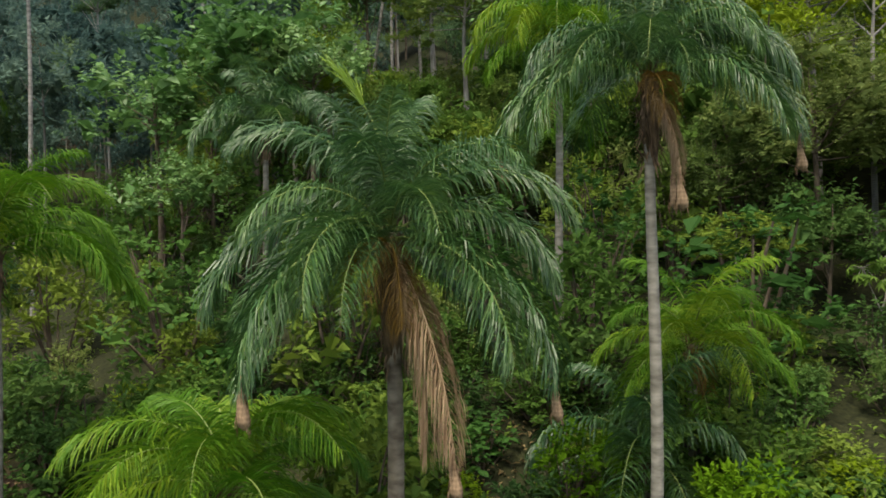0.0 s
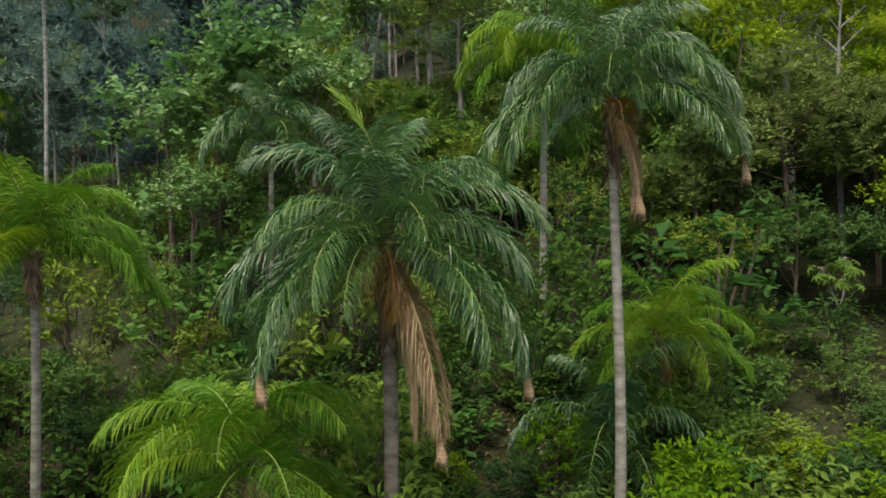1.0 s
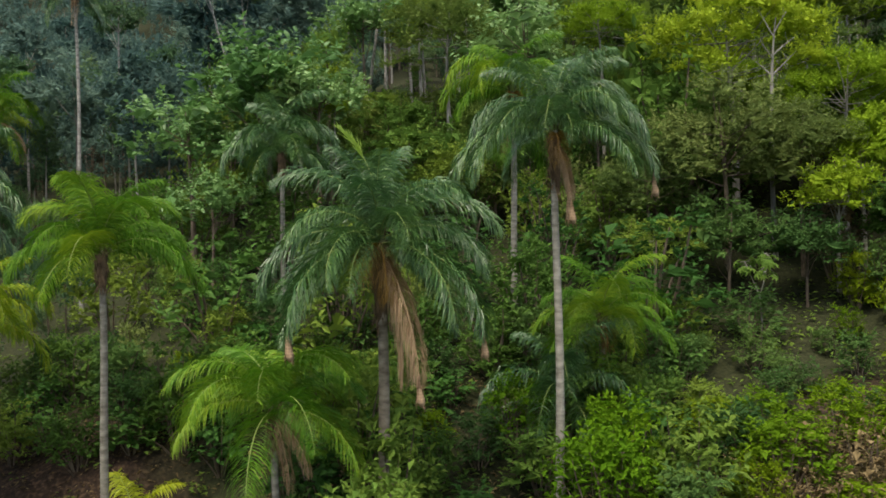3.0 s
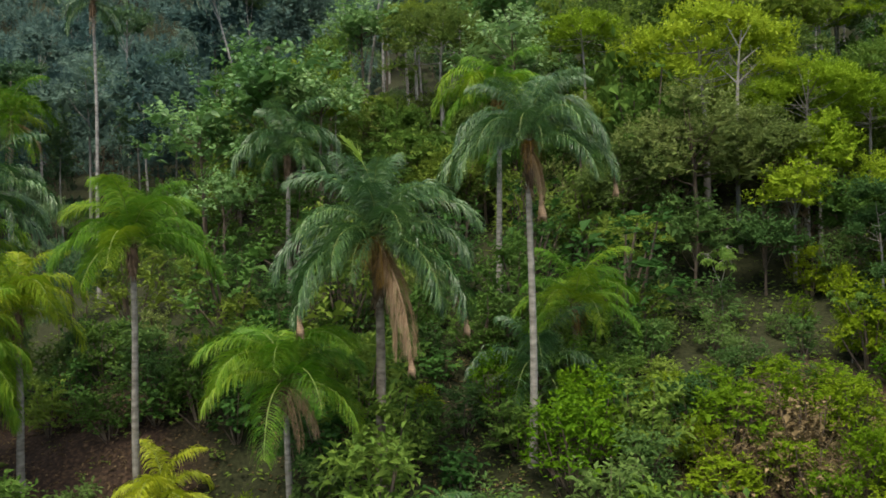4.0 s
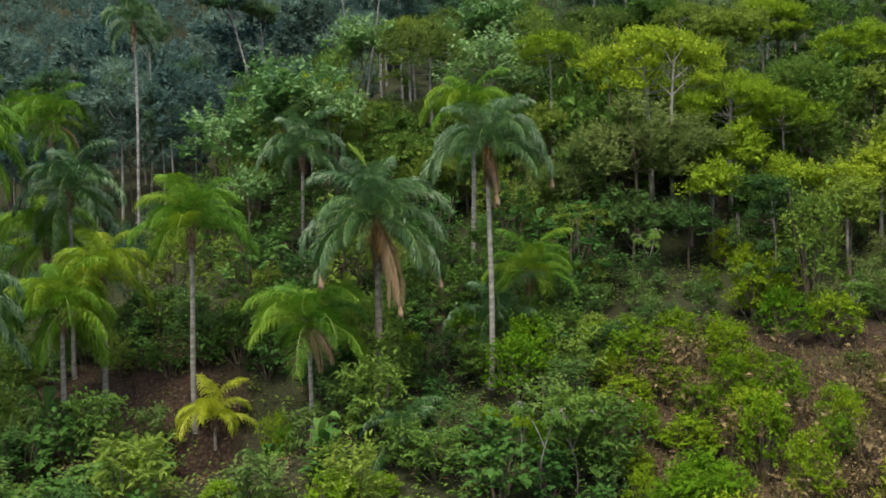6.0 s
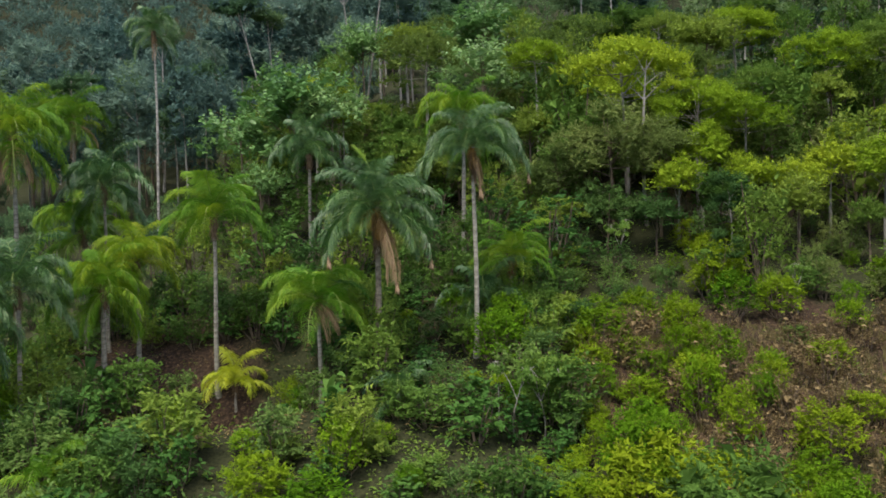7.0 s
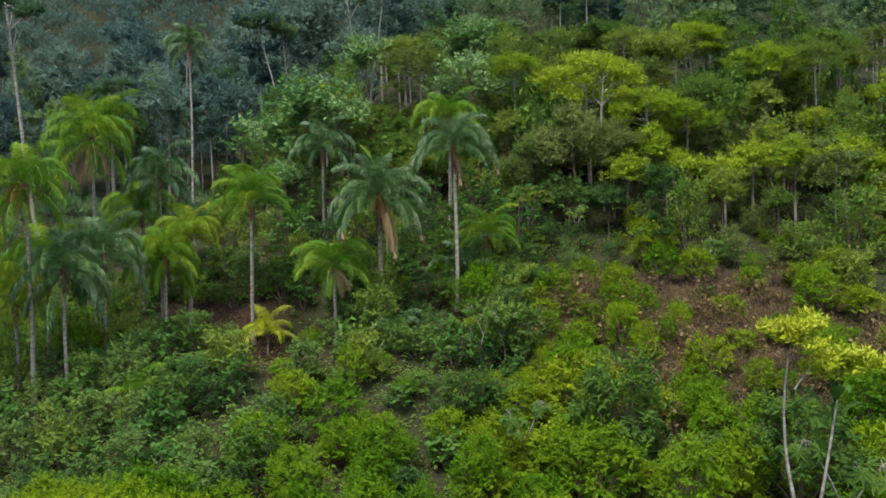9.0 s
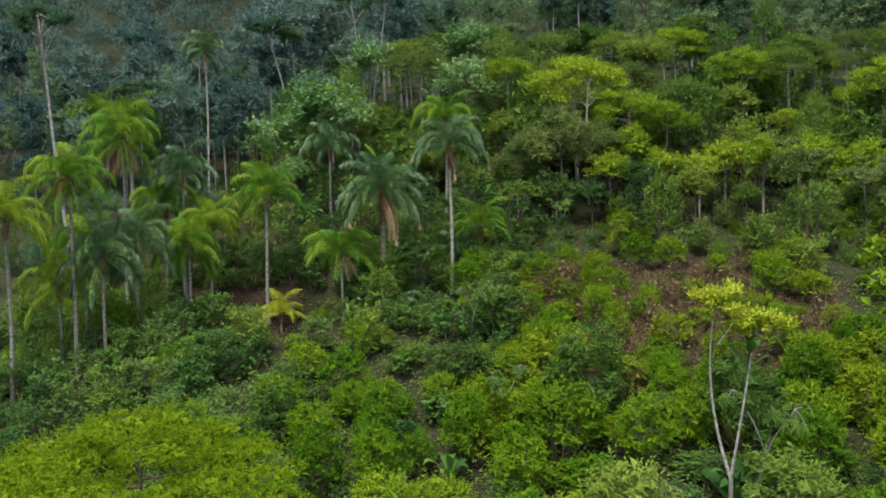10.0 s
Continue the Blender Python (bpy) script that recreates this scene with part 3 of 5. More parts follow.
# ---------------------------------------------------------------- trees and shrubs
def clumps(b, rng, blobs, count, length, width, up=0.5, droop=0.25, low=-0.5, outward=0.9, shell=0.82, jitter=0.25, broad=False, fill=0, far=False):
    """Sprays of five leaves over the outsides of the clumps, and larger leaves deep inside that close the crown."""
    C = np.array([c for c, _, _ in blobs])
    R = np.array([[r, r, h] for _, r, h in blobs])
    share = (R[:, 0] ** 2) / (R[:, 0] ** 2).sum()
    tips = -(-count // 5)
    pick = rng.choice(len(blobs), tips, p=share)
    o = unit(rng.normal(size=(tips, 3)))
    o[:, 2] = np.where(o[:, 2] < low, -o[:, 2], o[:, 2])
    pos = C[pick] + o * R[pick] * rng.uniform(shell, 1.06, tips)[:, None]
    axis = unit(o * outward + np.array([0, 0, up]) + rng.normal(0, jitter, (tips, 3)))
    side = unit(np.cross(axis, np.array([0, 0, 1.0]) + rng.normal(0, 0.3, (tips, 3))))
    pos, axis, side, o = (np.repeat(q, 5, 0) for q in (pos, axis, side, o))
    j = np.tile(np.arange(5), tips)
    n = len(j)
    sgn = np.where(j == 4, 0.0, np.where(j % 2, 1.0, -1.0))[:, None]
    base = pos + axis * ((j * 0.30 - 0.7) * length)[:, None] + rng.normal(0, 0.08 * length, (n, 3))
    d = axis * np.where(j == 4, 1.0, 0.45)[:, None] + side * sgn * 0.9 - np.array([0, 0, droop]) + rng.normal(0, 0.2, (n, 3))
    nrm = np.array([0, 0, 0.75]) + o * 0.5 + rng.normal(0, 0.22, (n, 3))
    s = np.repeat(rng.uniform(0.75, 1.15, tips), 5) * rng.uniform(0.8, 1.15, n)
    (b.ovate if broad else b.blades if far else b.leaves)(base, d, nrm, length * s, width * s)
    if fill:
        pick = rng.choice(len(blobs), fill, p=share)
        o = unit(rng.normal(size=(fill, 3)))
        big = min(max(2.6 * length, 0.3), 0.9 * float(R[:, 0].mean())) * rng.uniform(0.7, 1.2, fill)
        base = C[pick] + o * R[pick] * rng.uniform(0.1, 0.62, fill)[:, None] - np.array([0, 0, 0.12 * length])
        d = np.stack([rng.normal(size=fill), rng.normal(size=fill), rng.normal(0, 0.35, fill)], -1)
        (b.blades if far else b.leaves)(base - unit(d) * big[:, None] / 2, d, np.array([0, 0, 1.0]) + rng.normal(0, 0.35, (fill, 3)), big, 0.6 * big)


def limb(b, rng, p0, p1, r0, r1, sag=0.15, n=5, sides=4):
    s = np.linspace(0, 1, n)[:, None]
    p0, p1 = np.asarray(p0, float), np.asarray(p1, float)
    bow = np.array([rng.normal(0, 0.08), rng.normal(0, 0.08), sag]) * np.linalg.norm(p1 - p0)
    b.tube(p0 + (p1 - p0) * s + bow * (s * (1 - s)) * 1.5, np.interp(s[:, 0], [0, 1], [r0, r1]), sides)


TREE_RNG = np.random.default_rng(11)


def tree_proto(style, leafmat, bark, count, length, width, h=8.0, R=3.0):
    """One tree: a mesh of the trunk with its limbs and a mesh of the crown, for a height h and a crown of radius R."""
    rng = TREE_RNG
    tb, cb = Build(), Build()
    blobs = []
    if style == "dome":
        caps = [(0.0, 0.0, 0.0, 0.55)]
        for i in range(7):
            a, q = i * 0.9 + rng.uniform(-0.3, 0.3), rng.uniform(0.45, 0.66)
            caps.append((q * math.cos(a), q * math.sin(a), -0.62 * q * q + rng.uniform(-0.16, 0.06), rng.uniform(0.34, 0.48)))
        for i in range(6):
            a, q = i * 1.05 + rng.uniform(-0.3, 0.3), rng.uniform(0.6, 0.8)
            caps.append((q * math.cos(a), q * math.sin(a), rng.uniform(-0.85, -0.5), rng.uniform(0.24, 0.34)))
        for cx, cy, cz, cr in caps:
            for i in range(8):
                a, q = i * 2.4, math.sqrt((i + 0.4) / 8) * rng.uniform(0.9, 1.1)
                rr = R * cr * rng.uniform(0.3, 0.5)
                blobs.append(((R * (cx + cr * q * math.cos(a)), R * (cy + cr * q * math.sin(a)), h - 0.1 * R + R * (cz - 0.62 * cr * q * q)), rr, rr * 0.45))
        fork = 0.45
    elif style == "round":
        for i in range(40):
            o = unit(rng.normal(size=3))
            o[2] = abs(o[2]) if o[2] < -0.3 else o[2]
            rr = R * rng.uniform(0.24, 0.38)
            q = rng.uniform(0.3, 0.92)
            blobs.append(((R * q * o[0], R * q * o[1], h - R * 1.0 + R * 1.0 * q * o[2]), rr, rr * 0.75))
        fork = 0.3
    elif style == "tall":
        for i in range(22):
            t = rng.random()
            a = rng.uniform(0, 6.28)
            q = R * (0.35 + 0.6 * math.sin(t * 3.0)) * rng.uniform(0.3, 1.0)
            rr = R * rng.uniform(0.28, 0.45)
            blobs.append(((q * math.cos(a), q * math.sin(a), h * (0.58 + 0.4 * t)), rr, rr * 0.55))
        fork = 0.6
    elif style == "mass":
        for i in range(30):
            a, t = i * 2.4, (i + 0.5) / 30
            q = R * (0.95 - 0.55 * t * t) * math.sqrt(rng.uniform(0.25, 1.0))
            rr = R * rng.uniform(0.26, 0.42)
            blobs.append(((q * math.cos(a), q * math.sin(a), h * (0.25 + 0.68 * t)), rr, rr * 0.5))
        fork = 0.3
    elif style == "sparse":
        for i in range(20):
            o = unit(rng.normal(size=3))
            q = rng.uniform(0.4, 1.0)
            rr = R * rng.uniform(0.16, 0.28)
            blobs.append(((R * q * o[0], R * q * o[1], h * 0.72 + h * 0.26 * o[2]), rr, rr * 0.5))
        fork = 0.3
    else:
        for i in range(15):
            a, u = i * 2.4, (i + 0.5) / 15
            q = math.sqrt(rng.uniform(0.1, 1)) * (1 - 0.45 * u)
            rr = R * rng.uniform(0.26, 0.44) * (1 - 0.2 * u)
            blobs.append(((R * 0.8 * q * math.cos(a), R * 0.8 * q * math.sin(a), h * (0.18 + 0.64 * u)), rr, rr * 0.75))
        for i in range(5):
            a = rng.uniform(0, 6.28)
            blobs.append(((R * 0.5 * math.cos(a), R * 0.5 * math.sin(a), h * rng.uniform(0.8, 0.97)), R * 0.18, R * 0.17))
        fork = 0.0
    if style == "bush":
        blobs = []
        for i in range(26):
            a, z = i * 2.4, 0.24 + 0.68 * (i + 0.5) / 26 + rng.normal(0, 0.03)
            q = math.sqrt(max(0.04, 1 - ((z - 0.42) / 0.56) ** 2)) * rng.uniform(0.6, 1.05)
            rr = R * rng.uniform(0.2, 0.36)
            blobs.append(((R * 0.8 * q * math.cos(a), R * 0.8 * q * math.sin(a), h * z), rr, rr * 0.8))
        for i in range(16):
            a, q = rng.uniform(0, 6.28), R * rng.uniform(0.2, 0.85)
            limb(tb, rng, (0.4 * q * math.cos(a), 0.4 * q * math.sin(a), -0.2), (q * math.cos(a), q * math.sin(a), h * rng.uniform(0.4, 0.75)), 0.006 * h, 0.002 * h, 0.05, 4, 3)
    if fork:
        zf = h * fork
        r = 0.010 * h if style in ("tall", "sparse") else 0.015 * h
        n = 9
        u = np.linspace(0, 1, n)
        sway = 0.03 * h * np.stack([np.sin(2.2 * u + rng.uniform(0, 6)), np.sin(2.6 * u + rng.uniform(0, 6))], -1) * u[:, None]
        line = np.concatenate([sway, (-0.3 + u * (0.86 * h + 0.3))[:, None]], 1)
        if style in ("dome", "round"):
            line = np.concatenate([[[0, 0, -1.5 * h]], line])
            u = np.concatenate([[0], u])
        tb.tube(line, np.interp(u, [0, 0.1, 0.5, 1], [1.35 * r, r, 0.75 * r, 0.12 * r]), 8)
        for c, rr, _ in blobs[::{"dome": 6}.get(style, 2) if leafmat not in (LEAF_HAZE_BLUE, LEAF_HAZE_GREEN) else 8]:
            z0 = min(rng.uniform(zf, max(zf + 0.05 * h, 0.78 * h)), c[2] - 0.03 * h)
            z0 = max(z0, 0.25 * h)
            start = [np.interp(z0, line[:, 2], line[:, i]) for i in range(2)] + [z0]
            limb(tb, rng, start, (c[0] * 0.95, c[1] * 0.95, c[2]), r * 0.32, r * 0.08, -0.08)
    else:
        for c, rr, _ in blobs[::2]:
            limb(tb, rng, (c[0] * 0.15, c[1] * 0.15, -0.2), (c[0], c[1], c[2]), 0.016 * h, 0.005 * h, 0.05)
    clumps(cb, rng, blobs, count, length, width, *((0.75, 0.08, -0.1, 0.6, 0.85, 0.10) if style == "dome" else (0.55, 0.3, -0.4, 0.9, 0.8, 0.18)), broad=leafmat in (LEAF_BROAD, LEAF_PALE), fill=int(0.09 * count), far=leafmat in (LEAF_HAZE_BLUE, LEAF_HAZE_GREEN))
    return tb.mesh("trunk", bark, True), cb.mesh("crown", leafmat), h, R


def palmate(b, rng, pos, out, size, lobes=8):
    """A hand-shaped leaf of radiating lobes, as on trumpet trees."""
    n = unit(np.array([out[0] * 0.7, out[1] * 0.7, 0.9]) + rng.normal(0, 0.25, 3))
    u = unit(np.cross(n, np.array([0.3, 1, 0.1])))
    w = np.cross(n, u)
    a = np.linspace(0, 2 * np.pi, lobes, endpoint=False) + rng.uniform(0, 1)
    d = np.cos(a)[:, None] * u + np.sin(a)[:, None] * w - n * 0.25
    b.leaves(np.repeat([pos], lobes, 0), d, np.repeat([n], lobes, 0), size * rng.uniform(0.85, 1.1, lobes), size * 0.36, 0.1, 0.25)


def trumpet_proto(leafmat, h, heads, size):
    """A trumpet tree: thin pale stems, each with a head of hand-shaped leaves."""
    rng = TREE_RNG
    tb, cb = Build(), Build()
    limb(tb, rng, (0, 0, -0.3), (0.05, 0, h * 0.5), 0.011 * h, 0.008 * h, 0.0, 7, 7)
    for i in range(heads):
        a = i * 2.4 + 0.4
        q = 0.0 if heads == 1 else rng.uniform(0.12, 0.26) * h
        tip = np.array([q * math.cos(a), q * math.sin(a), h * rng.uniform(0.82, 1.0)])
        limb(tb, rng, (0.05, 0, h * 0.5), tip, 0.007 * h, 0.003 * h, -0.05)
        for j in range(9):
            aa = j * 2.4
            out = np.array([math.cos(aa), math.sin(aa), 0.0])
            st = size * rng.uniform(0.7, 1.2)
            pos = tip + out * st + np.array([0, 0, rng.uniform(-1.3, 0.4) * size])
            tb.tube([tip, (tip + pos) / 2 + [0, 0, 0.1 * size], pos], [0.012, 0.009, 0.006], 3)
            palmate(cb, rng, pos, out, size * rng.uniform(0.8, 1.1))
    return tb.mesh("trunk", BARK_GREY, True), cb.mesh("crown", leafmat), h, 0.3 * h


def paddle_leaf_mesh(length=1.7, h=1.9):
    """One large paddle leaf that arches out along +x from the top of the stalk."""
    b = Build()
    m = 8
    s = np.linspace(0, 1, m)
    b.tube([(0, 0, -0.1), (0.03, 0, h * 0.25), (0.2 * length, 0, h * 0.45)], [0.06, 0.045, 0.022], 6)
    mid = np.stack([0.2 * length + 0.75 * length * s, 0 * s, h * 0.45 + h * 0.5 * np.sin(s * 2.3)], -1)
    w = length * 0.17 * np.sin(np.clip(s * 0.93 + 0.07, 0, 1) * np.pi) ** 0.6
    w[-1] = 0.01
    off = np.stack([0 * s, w, 0.25 * w + 0.03 * np.sin(9 * s)], -1)
    V = np.concatenate([mid, mid + off, mid + off * [1, -1, 1]])
    F = []
    for q in range(m - 1):
        F += [[q, q + 1, m + q + 1], [q, m + q + 1, m + q], [q, 2 * m + q, 2 * m + q + 1], [q, 2 * m + q + 1, q + 1]]
    b.add(V, F)
    return b.mesh("leaf", LEAF_BROAD)


PADDLE = paddle_leaf_mesh()


def paddle_plant(x, y, s):
    rng = random.Random(int(x * 13 + y * 7))
    p = thing("paddle_leaf_plant", "clump of large paddle-shaped green leaves", "plant", "paddle-leaf plants", on_ground(x, y, rng.uniform(0, 360), s))
    for i in range(7):
        k = rng.uniform(0.75, 1.15)
        part("leaf", PADDLE, p, pose(0, 0, 0, rng.uniform(-12, 12), rng.uniform(-25, 12), i * 137.5) @ Matrix.Diagonal((k, k, k, 1)))


PROTO = {
    "dome_lime": [tree_proto("dome", LEAF_DOME, BARK_GREY, 6000, 0.30, 0.135, 10, 5) for _ in range(2)],
    "dome_mid": [tree_proto("dome", LEAF_MID, BARK_GREY, 4600, 0.31, 0.14, 10, 5) for _ in range(2)],
    "dome_olive": [tree_proto("dome", LEAF_MOSS, BARK_GREY, 4800, 0.30, 0.13, 10, 5) for _ in range(2)],
    "round_olive": [tree_proto("round", LEAF_OLIVE, BARK_BROWN, 7500, 0.26, 0.12, 10, 5)],
    "round_mid": [tree_proto("round", LEAF_MID, BARK_BROWN, 2200, 0.33, 0.15, 8, 3.2) for _ in range(3)],
    "round_deep": [tree_proto("round", LEAF_SHADE, BARK_BROWN, 2200, 0.32, 0.15, 8, 3.2) for _ in range(2)],
    "round_bright": [tree_proto("round", LEAF_DOME, BARK_GREY, 2700, 0.30, 0.14, 8, 3.2) for _ in range(2)],
    "broad": [tree_proto("round", LEAF_PALE, BARK_BROWN, 1300, 0.32, 0.19, 8, 3.2) for _ in range(2)],
    "thicket_broad": [tree_proto("shrub", LEAF_BROAD, BARK_BROWN, 640, 0.30, 0.18, 6.0, 3.0)],
    "mass_mid": [tree_proto("mass", LEAF_MID, BARK_BROWN, 1800, 0.39, 0.18, 10, 3.4) for _ in range(2)],
    "mass_olive": [tree_proto("mass", LEAF_MOSS, BARK_BROWN, 1900, 0.38, 0.17, 10, 3.4)],
    "thicket_mid": [tree_proto("shrub", LEAF_MID, BARK_BROWN, 1000, 0.38, 0.18, 6.0, 3.0) for _ in range(3)],
    "thicket_deep": [tree_proto("shrub", LEAF_SHADE, BARK_BROWN, 900, 0.39, 0.19, 6.0, 3.0) for _ in range(2)],
    "thicket_bright": [tree_proto("shrub", LEAF_LIME, BARK_BROWN, 1150, 0.36, 0.15, 6.0, 3.0) for _ in range(2)],
    "thicket_olive": [tree_proto("shrub", LEAF_OLIVE, BARK_BROWN, 1000, 0.37, 0.16, 6.0, 3.0) for _ in range(2)],
    "thicket_far": [tree_proto("dome", LEAF_HAZE_BLUE, BARK_BROWN, 1700, 0.50, 0.30, 9.0, 4.4) for _ in range(3)],
    "slope_far": [tree_proto("dome", LEAF_HAZE_GREEN, BARK_BROWN, 1500, 0.50, 0.30, 9.0, 4.4) for _ in range(2)],
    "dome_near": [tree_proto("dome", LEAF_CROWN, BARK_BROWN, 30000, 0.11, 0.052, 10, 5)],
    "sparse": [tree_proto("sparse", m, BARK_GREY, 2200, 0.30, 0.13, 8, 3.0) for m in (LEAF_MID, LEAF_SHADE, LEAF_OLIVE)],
    "tall": [tree_proto("tall", LEAF_HAZE_BLUE, BARK_GREY, 1300, 0.52, 0.30, 16, 3.6) for _ in range(3)],
    "tall_pale": [tree_proto("tall", LEAF_HAZE_BLUE, BARK_PALE, 1200, 0.52, 0.30, 16, 3.4) for _ in range(2)],
    "tall_green": [tree_proto("tall", LEAF_HAZE_GREEN, BARK_GREY, 1300, 0.52, 0.30, 15, 3.4) for _ in range(2)],
    "shrub_bright": [tree_proto("bush", LEAF_BRIGHT, BARK_BROWN, 1150, 0.22, 0.105, 3.0, 1.6) for _ in range(3)],
    "shrub_lime": [tree_proto("bush", LEAF_LIME, BARK_BROWN, 1150, 0.22, 0.105, 3.0, 1.6) for _ in range(3)],
    "shrub_mid": [tree_proto("shrub", LEAF_MID, BARK_BROWN, 760, 0.28, 0.13, 3.0, 1.6) for _ in range(3)],
    "mound_bright": [tree_proto("bush", LEAF_BRIGHT, BARK_BROWN, 2300, 0.23, 0.105, 4.0, 2.3) for _ in range(2)],
    "mound_lime": [tree_proto("bush", LEAF_LIME, BARK_BROWN, 2300, 0.23, 0.105, 4.0, 2.3)],
    "mound_mid": [tree_proto("bush", LEAF_MID, BARK_BROWN, 2000, 0.25, 0.11, 4.0, 2.3)],
    "shrub_deep": [tree_proto("shrub", LEAF_SHADE, BARK_BROWN, 560, 0.30, 0.14, 3.0, 1.6) for _ in range(2)],
    "shrub_plain": [tree_proto("shrub", LEAF_BRIGHT, BARK_BROWN, 90, 0.80, 0.45, 3.0, 1.6) for _ in range(2)],
    "shrub_broad": [tree_proto("shrub", LEAF_BROAD, BARK_BROWN, 300, 0.36, 0.22, 3.0, 1.5) for _ in range(2)],
    "scrub_dry": [tree_proto("shrub", LEAF_DRY, BARK_BROWN, 360, 0.17, 0.05, 2.0, 1.1) for _ in range(2)],
    "thicket_dry": [tree_proto("shrub", LEAF_DEAD, BARK_BROWN, 1300, 0.26, 0.10, 6.0, 3.0)],
    "trumpet": [trumpet_proto(LEAF_MID, 4.0, 3, 0.34), trumpet_proto(LEAF_LIME, 3.2, 2, 0.34)],
}
TAGS = {
    "dome_lime": ("canopy_tree", "broad umbrella-crowned tree with layered yellow-green foliage", "tree", "umbrella trees on the slope"),
    "dome_mid": ("canopy_tree", "broad umbrella-crowned tree with dull green foliage", "tree", "umbrella trees on the slope"),
    "dome_olive": ("canopy_tree", "umbrella-crowned tree with dull brownish green foliage", "tree", "umbrella trees on the slope"),
    "round_olive": ("forest_tree", "large rounded tree with olive grey-green small leaves", "tree", "forest trees"),
    "round_mid": ("forest_tree", "rounded mid-green leafy tree on the slope", "tree", "forest trees"),
    "round_deep": ("forest_tree", "rounded deep green leafy tree on the slope", "tree", "forest trees"),
    "round_bright": ("forest_tree", "leafy tree with bright yellow-green crown", "tree", "forest trees"),
    "broad": ("broadleaf_tree", "tree with large pale glossy leaves", "tree", "broad-leaved trees"),
    "thicket_broad": ("broadleaf_tree", "low tree with pale glossy leaves down to the ground", "tree", "broad-leaved trees"),
    "mass_mid": ("forest_tree", "full-crowned mid-green tree between the umbrella crowns", "tree", "forest trees"),
    "mass_olive": ("forest_tree", "full-crowned moss-green tree between the umbrella crowns", "tree", "forest trees"),
    "thicket_mid": ("thicket_tree", "low-branched mid-green tree, leafy down to the ground", "tree", "low-branched trees"),
    "thicket_deep": ("thicket_tree", "low-branched deep green tree, leafy down to the ground", "tree", "low-branched trees"),
    "thicket_bright": ("thicket_tree", "low-branched yellow-green tree, leafy down to the ground", "tree", "low-branched trees"),
    "thicket_olive": ("thicket_tree", "low-branched olive grey-green tree, leafy down to the ground", "tree", "low-branched trees"),
    "thicket_far": ("far_tree", "far tree on the upper slope, foliage tinted haze-blue", "tree", "far trees"),
    "slope_far": ("far_tree", "far tree on the upper slope, foliage tinted hazy green", "tree", "far trees"),
    "dome_near": ("canopy_tree", "umbrella-shaped tree with fine bright yellow-green foliage", "tree", "umbrella trees on the slope"),
    "sparse": ("forest_tree", "open-crowned tree with thin grey limbs", "tree", "forest trees"),
    "tall": ("tall_tree", "tall far forest tree with a grey trunk", "tree", "tall far trees"),
    "tall_pale": ("tall_tree", "tall tree with a bare pale grey trunk", "tree", "tall far trees"),
    "tall_green": ("tall_tree", "tall forest tree with grey trunk and haze-tinted green crown", "tree", "tall far trees"),
    "shrub_bright": ("leafy_bush", "dense bright green leafy shrub on the hillside", "bush", "bright bushes"),
    "shrub_lime": ("leafy_bush", "dense yellow-green leafy shrub on the hillside", "bush", "bright bushes"),
    "mound_bright": ("leafy_bush", "wide mounded bush with bright green leaves", "bush", "bright bushes"),
    "mound_lime": ("leafy_bush", "wide mounded bush with yellow-green leaves", "bush", "bright bushes"),
    "mound_mid": ("shrub", "wide mounded mid-green shrub", "shrub", "hillside shrubs"),
    "shrub_mid": ("shrub", "mid-green leafy shrub on the hillside", "shrub", "hillside shrubs"),
    "shrub_deep": ("shrub", "deep green shrub in the undergrowth", "shrub", "hillside shrubs"),
    "shrub_plain": ("leafy_bush", "green leafy bush on the lower slope", "bush", "bright bushes"),
    "shrub_broad": ("broadleaf_shrub", "shrub with large soft grey-green leaves", "shrub", "broad-leaved shrubs"),
    "scrub_dry": ("dry_scrub", "dry brown twiggy scrub on bare soil", "shrub", "dry scrub"),
    "thicket_dry": ("thicket_tree", "withered brown low-branched tree", "tree", "low-branched trees"),
    "trumpet": ("trumpet_tree", "young thin-stemmed tree with hand-shaped leaves", "tree", "trumpet trees"),
}
FIRST = {}


def plant(kind, x, y, top=None, R=None, s=None, seed=0, turn=None, tall=1.0):
    """Sets a plant on the ground; top: the height of its top above datum; R: its radius."""
    rng = random.Random(seed * 7919 + int(x * 31) + int(y * 17))
    v = rng.randrange(len(PROTO[kind]))
    trunk, crown, h, r = PROTO[kind][v]
    zg = float(ground_z(x, y)) - 0.08
    sz = (top - zg) / h if top is not None else s * tall
    sx = R / r if R is not None else (s if s is not None else sz)
    if R is not None and kind.startswith(("dome", "round", "broad")):
        # wide crowns keep their shape; the long trunk reaches down into the soil
        sz = sx * 0.95
        zg = top - h * sz
    m = pose(x, y, zg, 0, 0, rng.uniform(0, 360) if turn is None else turn) @ Matrix.Diagonal((sx, sx, sz, 1))
    if (kind, v) in FIRST:
        return copy_thing(FIRST[kind, v], m)
    name, label, cat, group = TAGS[kind]
    p = thing(name, label, cat, group, m)
    stem = part("trunk" if cat == "tree" else "stem", trunk, p)
    if kind == "scrub_dry":
        tagged(stem, "thin dry grey twigs", "", "", "stuff")
    part("crown" if cat == "tree" else "foliage", crown, p)
    FIRST[kind, v] = p
    return p


TAKEN = []


CROWNS = []


def place(kind, x, y, top, R, seed=0):
    if kind.startswith(("dome", "round")):
        CROWNS.append((x, y, R))
    TAKEN.append((x, y, 0.3 * R if kind.startswith(("dome", "round", "sparse", "tall", "broad")) else R))
    return plant(kind, x, y, top, R, seed=seed)


